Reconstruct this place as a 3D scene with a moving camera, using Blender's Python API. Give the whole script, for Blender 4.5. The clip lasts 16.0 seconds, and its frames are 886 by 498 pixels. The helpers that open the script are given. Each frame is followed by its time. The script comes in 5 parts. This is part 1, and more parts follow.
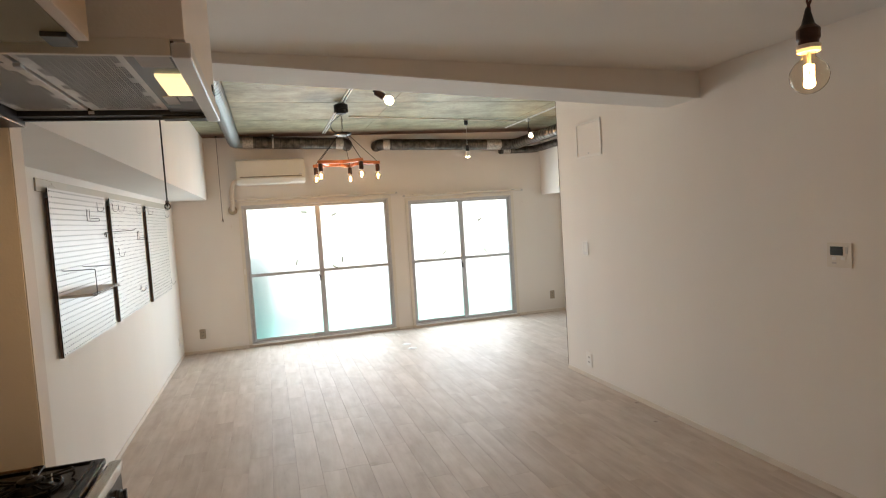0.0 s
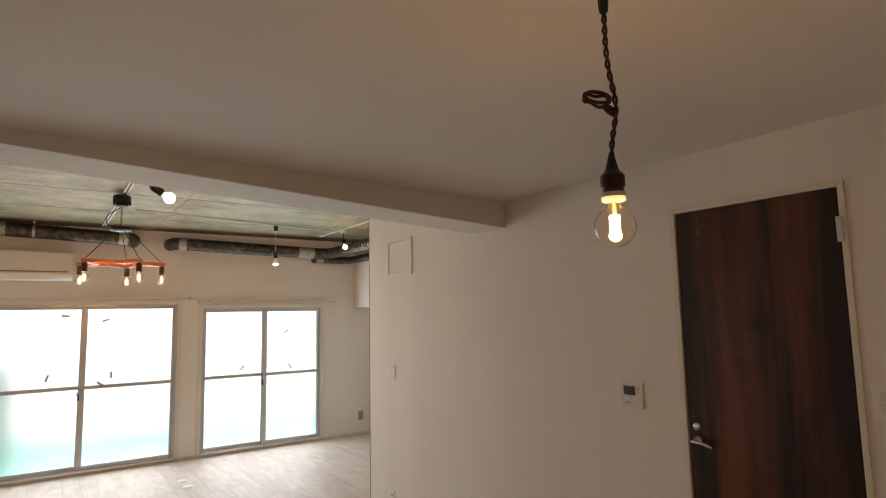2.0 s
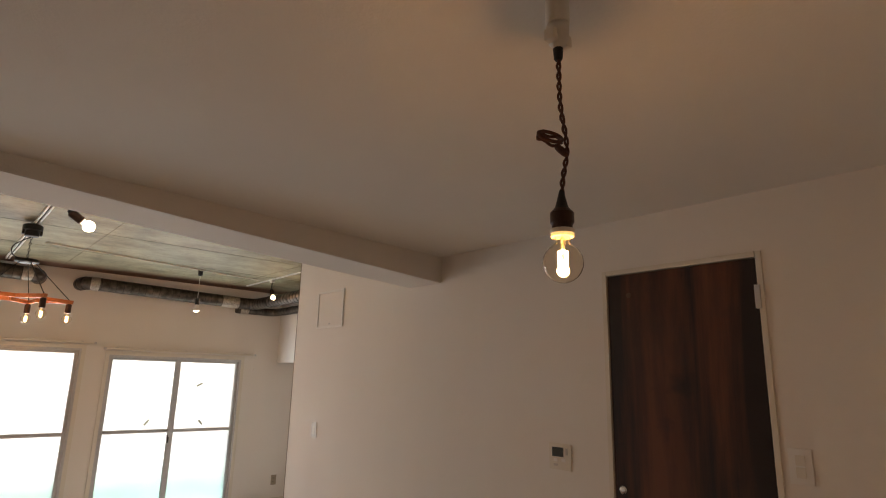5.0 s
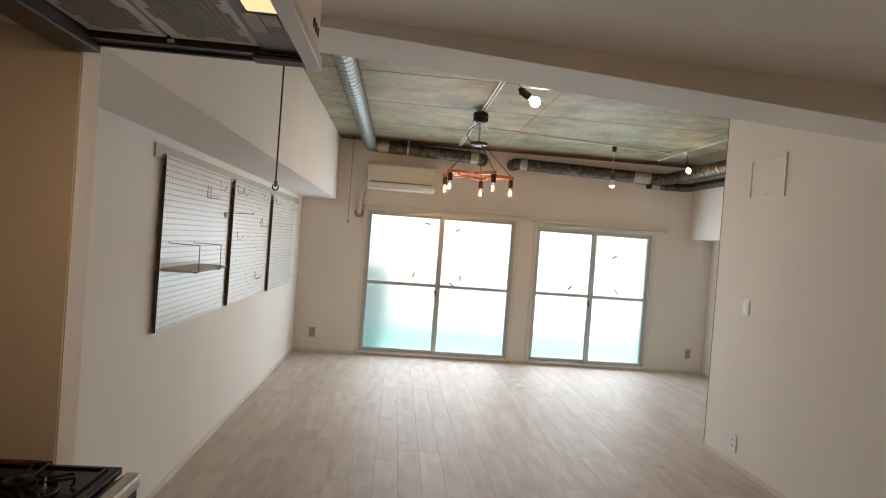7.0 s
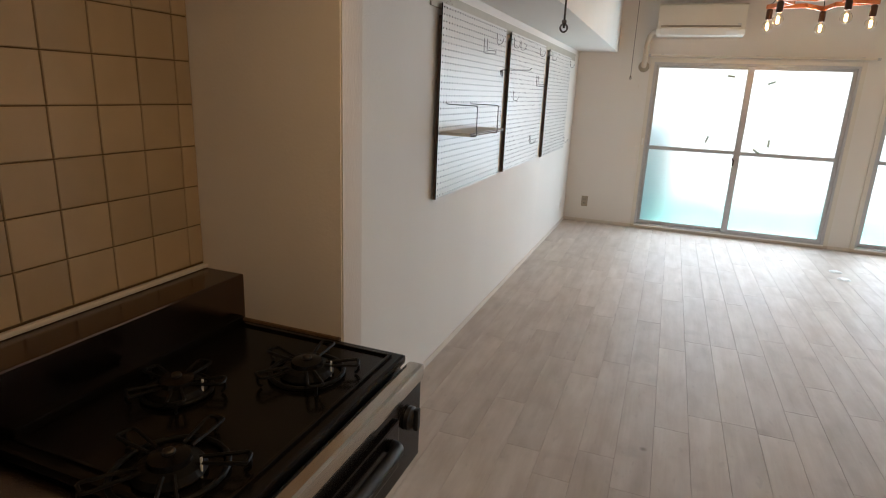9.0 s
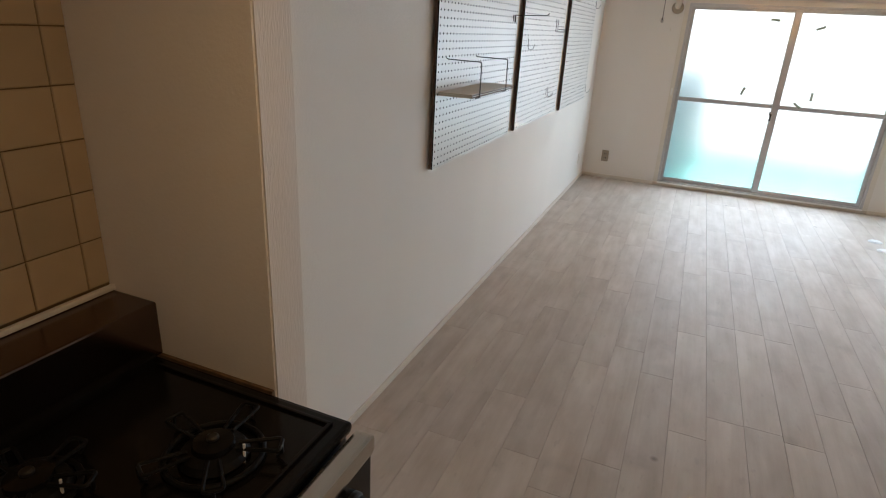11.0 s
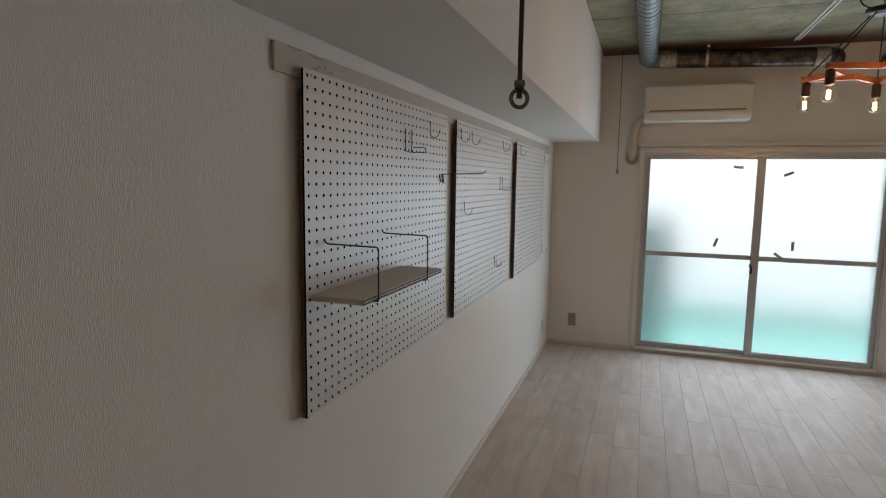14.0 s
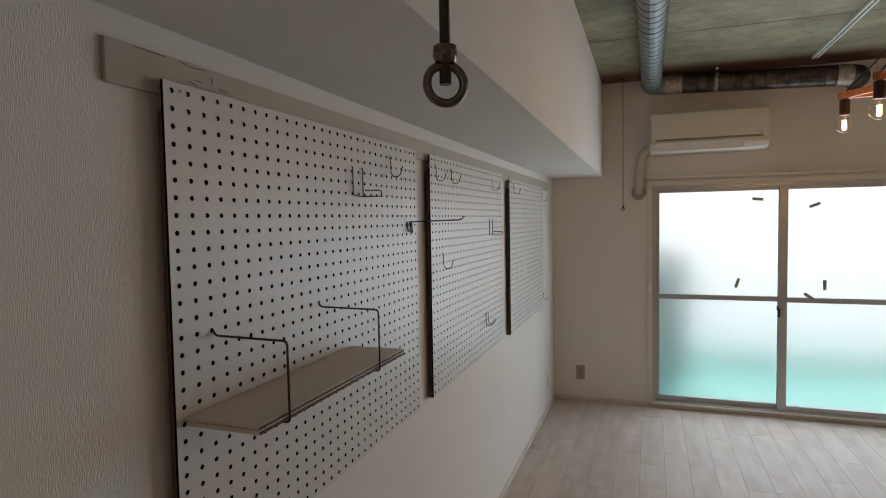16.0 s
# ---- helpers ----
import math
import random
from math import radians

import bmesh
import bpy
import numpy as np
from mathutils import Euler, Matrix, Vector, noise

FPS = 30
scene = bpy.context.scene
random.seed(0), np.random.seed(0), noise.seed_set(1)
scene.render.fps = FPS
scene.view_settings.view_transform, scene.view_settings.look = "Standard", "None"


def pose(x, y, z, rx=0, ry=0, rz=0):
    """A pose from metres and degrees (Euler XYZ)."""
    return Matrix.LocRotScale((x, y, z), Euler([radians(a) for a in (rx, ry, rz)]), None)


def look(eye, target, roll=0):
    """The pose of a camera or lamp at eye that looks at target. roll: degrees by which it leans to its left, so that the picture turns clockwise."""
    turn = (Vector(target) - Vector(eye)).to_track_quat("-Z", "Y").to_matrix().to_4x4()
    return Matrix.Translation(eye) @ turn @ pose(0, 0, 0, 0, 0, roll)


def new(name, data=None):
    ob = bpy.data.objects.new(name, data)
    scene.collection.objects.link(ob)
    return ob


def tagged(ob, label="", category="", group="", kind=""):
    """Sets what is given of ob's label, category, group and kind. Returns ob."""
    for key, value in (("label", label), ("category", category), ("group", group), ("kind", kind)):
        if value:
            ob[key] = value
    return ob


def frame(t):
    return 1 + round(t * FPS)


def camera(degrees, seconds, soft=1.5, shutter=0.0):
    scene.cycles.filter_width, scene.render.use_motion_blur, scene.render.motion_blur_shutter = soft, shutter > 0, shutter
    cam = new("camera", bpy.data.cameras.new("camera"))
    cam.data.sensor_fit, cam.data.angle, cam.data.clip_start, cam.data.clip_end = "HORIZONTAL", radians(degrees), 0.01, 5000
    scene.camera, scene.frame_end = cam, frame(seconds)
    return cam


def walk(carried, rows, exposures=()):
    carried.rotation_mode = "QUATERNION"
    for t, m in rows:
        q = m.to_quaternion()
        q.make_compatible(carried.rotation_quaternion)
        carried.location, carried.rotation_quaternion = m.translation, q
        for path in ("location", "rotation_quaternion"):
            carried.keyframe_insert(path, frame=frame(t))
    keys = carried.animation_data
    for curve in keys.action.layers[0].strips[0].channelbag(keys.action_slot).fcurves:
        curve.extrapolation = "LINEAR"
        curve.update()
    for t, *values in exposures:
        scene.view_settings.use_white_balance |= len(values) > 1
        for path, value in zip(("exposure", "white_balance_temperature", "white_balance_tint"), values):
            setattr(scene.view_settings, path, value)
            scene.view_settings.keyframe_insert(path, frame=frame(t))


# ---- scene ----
cam = camera(75.0, 16.0, soft=1.1)
PATH = [
    (0, (1.080, -7.538, 1.498), (1.653, -5.626, 1.380), -3.65),
    (0.5, (1.081, -7.476, 1.490), (1.698, -5.578, 1.369), -3.52),
    (1, (1.152, -7.405, 1.522), (1.869, -5.541, 1.412), -3.62),
    (1.5, (1.155, -7.380, 1.528), (2.142, -5.640, 1.550), -2.87),
    (2, (1.333, -7.272, 1.587), (2.464, -5.637, 1.811), -1.15),
    (2.5, (1.394, -7.207, 1.568), (2.624, -5.685, 1.982), -0.16),
    (3, (1.428, -7.161, 1.608), (2.727, -5.725, 2.109), 0.04),
    (3.2, (1.448, -7.159, 1.594), (2.754, -5.733, 2.105), -0.06),
    (5.3, (1.303, -7.230, 1.519), (2.581, -5.751, 1.939), 2.01),
    (5.5, (1.287, -7.231, 1.512), (2.456, -5.651, 1.881), 2.31),
    (6, (1.263, -7.250, 1.459), (2.035, -5.422, 1.709), 4.33),
    (6.5, (1.219, -7.169, 1.440), (1.678, -5.225, 1.531), 4.04),
    (7, (1.177, -7.070, 1.437), (1.334, -5.076, 1.413), 4.27),
    (7.5, (1.108, -7.003, 1.446), (1.021, -5.009, 1.324), 3.81),
    (8, (1.035, -6.891, 1.414), (0.711, -4.936, 1.141), 3.59),
    (8.5, (1.022, -6.778, 1.403), (0.522, -4.881, 1.011), 3.01),
    (9, (1.028, -6.686, 1.392), (0.350, -4.881, 0.862), 2.45),
    (9.2, (1.035, -6.653, 1.385), (0.313, -4.875, 0.821), 2.05),
    (11.3, (0.985, -6.294, 1.466), (0.285, -4.568, 0.737), 3.15),
    (11.5, (1.006, -6.256, 1.452), (0.343, -4.490, 0.789), 2.04),
    (12, (0.946, -6.032, 1.467), (0.373, -4.202, 0.901), 1.15),
    (12.5, (0.896, -5.786, 1.472), (0.297, -3.933, 1.018), 0.53),
    (13, (0.903, -5.633, 1.493), (0.208, -3.789, 1.153), 1.02),
    (13.5, (0.873, -5.503, 1.493), (0.184, -3.647, 1.209), 0.85),
    (14, (0.816, -5.378, 1.497), (0.162, -3.503, 1.263), 0.82),
    (14.5, (0.768, -5.269, 1.502), (0.166, -3.373, 1.297), 0.17),
    (15, (0.764, -5.120, 1.513), (0.185, -3.213, 1.346), -0.17),
    (15.5, (0.766, -4.974, 1.532), (0.158, -3.073, 1.403), -0.85),
    (16, (0.761, -4.883, 1.528), (0.089, -3.003, 1.428), -0.99),
]
EXPOSURES = [(0, 2.06, 6200, 8), (2, 1.72, 6600, 12), (3, 1.80, 6950, 17), (5.5, 1.48, 6800, 16), (7, 1.68, 6150, 9), (9, 1.87, 5750, 7), (11.5, 1.60, 5650, 7), (12.5, 1.20, 5700, 8), (14, 0.85, 5800, 8), (16, 0.83, 5950, 9)]
walk(cam, [(t, look(eye, target, roll)) for t, eye, target, roll in PATH], EXPOSURES)

# ---- world, sun, large lights ----
world = bpy.data.worlds.new("world")
scene.world = world
world.use_nodes = True
wn = world.node_tree
sky = wn.nodes.new("ShaderNodeTexSky")
sky.sky_type, sky.sun_disc = "NISHITA", False
sky.sun_elevation, sky.sun_rotation = radians(50), radians(20)
sky.air_density, sky.dust_density = 1.0, 4.0
wn.nodes["Background"].inputs[1].default_value = 0.15
wn.links.new(sky.outputs[0], wn.nodes["Background"].inputs[0])

sun = new("sun", bpy.data.lights.new("sun", "SUN"))
sun.data.energy, sun.data.angle, sun.data.color = 2.5, radians(20), (1, 0.96, 0.9)
sun.matrix_world = look((0, 0, 0), (-0.22, -0.60, -0.766))

for wx, ww in ((1.70, 1.66), (3.63, 1.34)):
    lamp = new("daylight", bpy.data.lights.new("daylight", "AREA"))
    lamp.data.shape, lamp.data.size, lamp.data.size_y = "RECTANGLE", ww, 1.3
    lamp.data.energy, lamp.data.color = 6.2 * ww, (0.86, 0.94, 1.0)
    lamp.matrix_world = look((wx, -0.02, 1.06), (wx, -3, 0.95))


def bulb_light(x, y, z, watts, colour=(1.0, 0.50, 0.18), radius=0.02):
    ob = new("bulb_light", bpy.data.lights.new("bulb_light", "POINT"))
    ob.data.energy, ob.data.color, ob.data.shadow_soft_size = watts, colour, radius
    ob.location = (x, y, z)


# ---- plan ----
XR = 3.66            # face of the partition wall
XE = 5.15            # far side wall of the room
YB = -9.05           # back of the kitchen
CEIL, KCEIL = 2.60, 2.27
BEAM_Y = -4.59       # where the low ceiling meets the high one, within the beam
STUB_Y0, STUB_Y1, STUB_X = -5.682, -5.60, 0.425
TILE_X = 0.06


# ---- materials ----
def nodes_of(m):
    m.use_nodes = True
    nt = m.node_tree
    return nt, nt.nodes["Principled BSDF"]


def mat(name, colour, rough=0.5, metal=0.0, vary=0.06, scale=6.0, bump=0.0, bump_scale=200.0, stretch=(1, 1, 1), **extra):
    """A principled material with two scales of variation and a fine bump, in metres."""
    m = bpy.data.materials.new(name)
    nt, b = nodes_of(m)
    n, l = nt.nodes, nt.links
    tc = n.new("ShaderNodeNewGeometry")
    mp = n.new("ShaderNodeMapping")
    mp.inputs["Scale"].default_value = stretch
    l.new(tc.outputs["Position"], mp.inputs[0])
    big = n.new("ShaderNodeTexNoise")
    big.inputs["Scale"].default_value, big.inputs["Detail"].default_value = scale, 5
    l.new(mp.outputs[0], big.inputs["Vector"])
    ramp = n.new("ShaderNodeMapRange")
    ramp.inputs["From Min"].default_value, ramp.inputs["From Max"].default_value = 0.3, 0.7
    ramp.inputs["To Min"].default_value, ramp.inputs["To Max"].default_value = 1 - vary, 1 + vary
    l.new(big.outputs[0], ramp.inputs[0])
    mul = n.new("ShaderNodeVectorMath")
    mul.operation = "SCALE"
    mul.inputs[0].default_value = colour
    l.new(ramp.outputs[0], mul.inputs["Scale"])
    l.new(mul.outputs[0], b.inputs["Base Color"])
    b.inputs["Roughness"].default_value, b.inputs["Metallic"].default_value = rough, metal
    if bump:
        fine = n.new("ShaderNodeTexNoise")
        fine.inputs["Scale"].default_value, fine.inputs["Detail"].default_value = bump_scale, 3
        l.new(mp.outputs[0], fine.inputs["Vector"])
        bp = n.new("ShaderNodeBump")
        bp.inputs["Strength"].default_value, bp.inputs["Distance"].default_value = bump, 0.002
        l.new(fine.outputs[0], bp.inputs["Height"])
        l.new(bp.outputs[0], b.inputs["Normal"])
    for key, value in extra.items():
        b.inputs[key.replace("_", " ")].default_value = value
    return m


WALL = mat("wallpaper_weave", (0.765, 0.735, 0.69), 0.75, vary=0.02, scale=2, bump=0.5, bump_scale=640, stretch=(1, 1, 0.13))
WALL_TRIM = mat("wallpaper_strip", (0.66, 0.61, 0.56), 0.7, vary=0.03, bump=0.45, bump_scale=420, stretch=(1, 1, 0.14))
KWALL = mat("kitchen_wallpaper", (0.78, 0.73, 0.66), 0.6, vary=0.03, scale=2, bump=0.25, bump_scale=150)
CEILM = mat("ceiling_paper", (0.75, 0.72, 0.67), 0.8, vary=0.02, scale=2, bump=0.4, bump_scale=120)
TRIM = mat("cream_trim", (0.66, 0.60, 0.52), 0.5, vary=0.04)
WHITE = mat("white_plastic", (0.78, 0.77, 0.74), 0.35, vary=0.01)
CREAM = mat("cream_plastic", (0.70, 0.66, 0.58), 0.4, vary=0.02)
BEIGE = mat("beige_plate", (0.35, 0.30, 0.23), 0.45, vary=0.02)
BLACK = mat("black_plastic", (0.007, 0.007, 0.007), 0.48, vary=0.1)
CORD = mat("brown_cloth_cord", (0.085, 0.026, 0.014), 0.8, vary=0.3, scale=300)
BROWNM = mat("bronze_socket", (0.05, 0.025, 0.018), 0.35, 0.5, vary=0.2, scale=60)
ALU = mat("brushed_aluminium", (0.54, 0.54, 0.55), 0.40, 0.45, vary=0.05, scale=30)
CHROME = mat("chrome", (0.62, 0.62, 0.62), 0.16, 1.0, vary=0.02)
STEEL = mat("stainless_steel", (0.58, 0.54, 0.48), 0.22, 1.0, vary=0.06, scale=4)
# stainless darkened to brown: the ledge's reflections are put into its base colour
LSTEEL = mat("brown_reflection_steel", (0.15, 0.11, 0.09), 0.2, 1.0, vary=0.08, scale=6)
EYE = mat("worn_chrome", (0.17, 0.145, 0.13), 0.2, 1.0, vary=0.1, scale=40)
DSTEEL = mat("dark_steel_rod", (0.055, 0.05, 0.045), 0.4, 0.8, vary=0.2, scale=50)
WIRE = mat("dull_wire", (0.085, 0.08, 0.075), 0.35, 0.9, vary=0.1, scale=50)
ENAMEL = mat("black_enamel", (0.006, 0.005, 0.0045), 0.2, vary=0.1, scale=20, Specular_IOR_Level=0.22)
IRON = mat("cast_iron", (0.006, 0.0055, 0.005), 0.5, vary=0.2, scale=80, bump=0.4, Specular_IOR_Level=0.2)
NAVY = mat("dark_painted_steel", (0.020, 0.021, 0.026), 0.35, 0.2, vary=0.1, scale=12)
FILTER = mat("grey_filter", (0.66, 0.64, 0.61), 0.45, 0.4, vary=0.12, scale=15)
DARKHOLE = mat("dark_cavity", (0.02, 0.018, 0.016), 0.8)
HOODW = mat("pale_hood_paint", (0.62, 0.63, 0.63), 0.3, 0.15, vary=0.03)
CABF = mat("beige_cabinet_front", (0.60, 0.47, 0.33), 0.35, vary=0.05)
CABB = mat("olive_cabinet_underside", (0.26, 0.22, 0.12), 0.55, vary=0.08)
PEG = mat("white_hardboard", (0.63, 0.615, 0.585), 0.40, vary=0.015, scale=3)
BATTEN = mat("dark_hardboard_edge", (0.105, 0.058, 0.036), 0.75, vary=0.25, scale=60)
SHELFM = mat("shelf_top", (0.60, 0.545, 0.46), 0.4, vary=0.03)
# near-black that paints the shade inside the peg board holes
HOLE_SHADE = mat("hole_shade", (0.010, 0.008, 0.007), 0.95, Specular_IOR_Level=0.1)
TAPE = mat("grey_tape", (0.33, 0.38, 0.31), 0.6)
GROUT = mat("brown_grout", (0.13, 0.085, 0.04), 0.9, vary=0.2, scale=40)
GALV = mat("galvanised_duct", (0.105, 0.092, 0.078), 0.38, 0.85, vary=0.6, scale=16)
FLEX = mat("aluminium_flex_duct", (0.25, 0.27, 0.265), 0.5, 0.75, vary=0.15, scale=20)
SEAM = mat("dark_duct_seam", (0.03, 0.028, 0.025), 0.6, 0.3, vary=0.2, scale=40)
TAPEM = mat("foil_tape", (0.44, 0.40, 0.35), 0.38, 0.6, vary=0.35, scale=50, bump=0.6, bump_scale=60)
CABLE = mat("grey_cable", (0.25, 0.24, 0.22), 0.6)
TEAL = mat("teal_balcony", (0.22, 0.57, 0.52), 0.6, vary=0.1)
PALE = mat("pale_blocker_slab", (0.75, 0.76, 0.76), 0.8)
GREYP = mat("grey_balcony_panel", (0.54, 0.60, 0.61), 0.8)
STICKER = mat("label_paper", (0.50, 0.47, 0.44), 0.6)
DISPLAY = mat("dark_display", (0.02, 0.025, 0.02), 0.2)


def emission(name, colour, strength):
    m = bpy.data.materials.new(name)
    nt, b = nodes_of(m)
    b.inputs["Base Color"].default_value = (*colour, 1)
    b.inputs["Emission Color"].default_value = (*colour, 1)
    b.inputs["Emission Strength"].default_value = strength
    return m


FILAMENT = emission("glowing_filament", (1.0, 0.60, 0.22), 14)
FROST_BULB = emission("lit_reflector_face", (1.0, 0.80, 0.52), 4)
BULB_SIDE = emission("glowing_bulb_side", (1.0, 0.82, 0.58), 0.8)
LAMP_PANEL = emission("lit_hood_lamp", (1.0, 0.78, 0.38), 0.3)


def glass(name, rough, tint, ior=1.45):
    m = bpy.data.materials.new(name)
    nt, b = nodes_of(m)
    b.inputs["Base Color"].default_value = (*tint, 1)
    b.inputs["Roughness"].default_value, b.inputs["IOR"].default_value = rough, ior
    b.inputs["Transmission Weight"].default_value = 1.0
    return m


BULBGLASS = glass("bulb_glass", 0.0, (1, 0.96, 0.88), 1.13)


def frosted():
    """Figured glass: blurs what is behind it, with a fine raised pattern."""
    m = bpy.data.materials.new("figured_glass")
    nt, b = nodes_of(m)
    n, l = nt.nodes, nt.links
    b.inputs["Base Color"].default_value = (0.93, 0.98, 0.97, 1)
    b.inputs["Roughness"].default_value, b.inputs["IOR"].default_value = 0.62, 1.25
    b.inputs["Transmission Weight"].default_value = 1.0
    geo = n.new("ShaderNodeNewGeometry")
    vor = n.new("ShaderNodeTexVoronoi")
    vor.inputs["Scale"].default_value = 90
    l.new(geo.outputs["Position"], vor.inputs["Vector"])
    bp = n.new("ShaderNodeBump")
    bp.inputs["Strength"].default_value, bp.inputs["Distance"].default_value = 0.35, 0.002
    l.new(vor.outputs["Distance"], bp.inputs["Height"])
    l.new(bp.outputs[0], b.inputs["Normal"])
    return m


FROSTED = frosted()
SCRATCH = glass("scratch_in_glass", 0.3, (1, 1, 1), 1.2)


def concrete():
    m = bpy.data.materials.new("bare_concrete")
    nt, b = nodes_of(m)
    n, l = nt.nodes, nt.links
    geo = n.new("ShaderNodeNewGeometry")
    a = n.new("ShaderNodeTexNoise")
    a.inputs["Scale"].default_value, a.inputs["Detail"].default_value, a.inputs["Roughness"].default_value = 2.3, 10, 0.72
    mp = n.new("ShaderNodeMapping")
    mp.inputs["Scale"].default_value = (1, 1.3, 1)
    l.new(geo.outputs["Position"], mp.inputs[0])
    l.new(mp.outputs[0], a.inputs["Vector"])
    r = n.new("ShaderNodeValToRGB")
    e = r.color_ramp.elements
    e[0].position, e[0].color = 0.33, (0.135, 0.122, 0.072, 1)
    e[1].position, e[1].color = 0.69, (0.43, 0.388, 0.25, 1)
    mid = r.color_ramp.elements.new(0.5)
    mid.color = (0.272, 0.248, 0.155, 1)
    l.new(a.outputs[0], r.inputs[0])
    stain = n.new("ShaderNodeTexNoise")
    stain.inputs["Scale"].default_value, stain.inputs["Detail"].default_value = 9, 9
    stain.inputs["Roughness"].default_value = 0.72
    l.new(geo.outputs["Position"], stain.inputs["Vector"])
    sr = n.new("ShaderNodeMapRange")
    sr.inputs["From Min"].default_value, sr.inputs["From Max"].default_value = 0.60, 0.66
    sr.inputs["To Max"].default_value = 0.7
    l.new(stain.outputs[0], sr.inputs[0])
    # rusty brown band beside the window wall
    sep = n.new("ShaderNodeSeparateXYZ")
    l.new(geo.outputs["Position"], sep.inputs[0])
    wob = n.new("ShaderNodeMath")
    wob.operation = "MULTIPLY_ADD"
    wob.inputs[1].default_value, wob.inputs[2].default_value = 0.5, 0.0
    l.new(a.outputs[0], wob.inputs[0])
    add = n.new("ShaderNodeMath")
    l.new(sep.outputs[1], add.inputs[0])
    l.new(wob.outputs[0], add.inputs[1])
    band = n.new("ShaderNodeMapRange")
    band.inputs["From Min"].default_value, band.inputs["From Max"].default_value = -0.22, 0.04
    band.inputs["To Max"].default_value = 0.93
    l.new(add.outputs[0], band.inputs[0])
    mix = n.new("ShaderNodeMixRGB")
    mix.inputs[2].default_value = (0.13, 0.13, 0.10, 1)
    l.new(sr.outputs[0], mix.inputs[0])
    l.new(r.outputs[0], mix.inputs[1])
    mix2 = n.new("ShaderNodeMixRGB")
    mix2.inputs[2].default_value = (0.11, 0.035, 0.014, 1)
    l.new(band.outputs[0], mix2.inputs[0])
    # short dark pits and scratches
    smp = n.new("ShaderNodeMapping")
    smp.inputs["Scale"].default_value = (1, 3.2, 1)
    smp.inputs["Rotation"].default_value = (0, 0, 0.25)
    l.new(geo.outputs["Position"], smp.inputs[0])
    pit = n.new("ShaderNodeTexNoise")
    pit.inputs["Scale"].default_value, pit.inputs["Detail"].default_value = 21, 7
    l.new(smp.outputs[0], pit.inputs["Vector"])
    pr = n.new("ShaderNodeMapRange")
    pr.inputs["From Min"].default_value, pr.inputs["From Max"].default_value = 0.655, 0.685
    pr.inputs["To Max"].default_value = 0.85
    l.new(pit.outputs[0], pr.inputs[0])
    mix3 = n.new("ShaderNodeMixRGB")
    mix3.inputs[2].default_value = (0.05, 0.04, 0.025, 1)
    l.new(pr.outputs[0], mix3.inputs[0])
    l.new(mix.outputs[0], mix3.inputs[1])
    l.new(mix3.outputs[0], mix2.inputs[1])
    l.new(mix2.outputs[0], b.inputs["Base Color"])
    b.inputs["Roughness"].default_value = 0.6
    fine = n.new("ShaderNodeTexNoise")
    fine.inputs["Scale"].default_value, fine.inputs["Detail"].default_value = 60, 6
    l.new(geo.outputs["Position"], fine.inputs["Vector"])
    bp = n.new("ShaderNodeBump")
    bp.inputs["Strength"].default_value, bp.inputs["Distance"].default_value = 0.5, 0.004
    l.new(fine.outputs[0], bp.inputs["Height"])
    l.new(bp.outputs[0], b.inputs["Normal"])
    return m


CONCRETE = concrete()


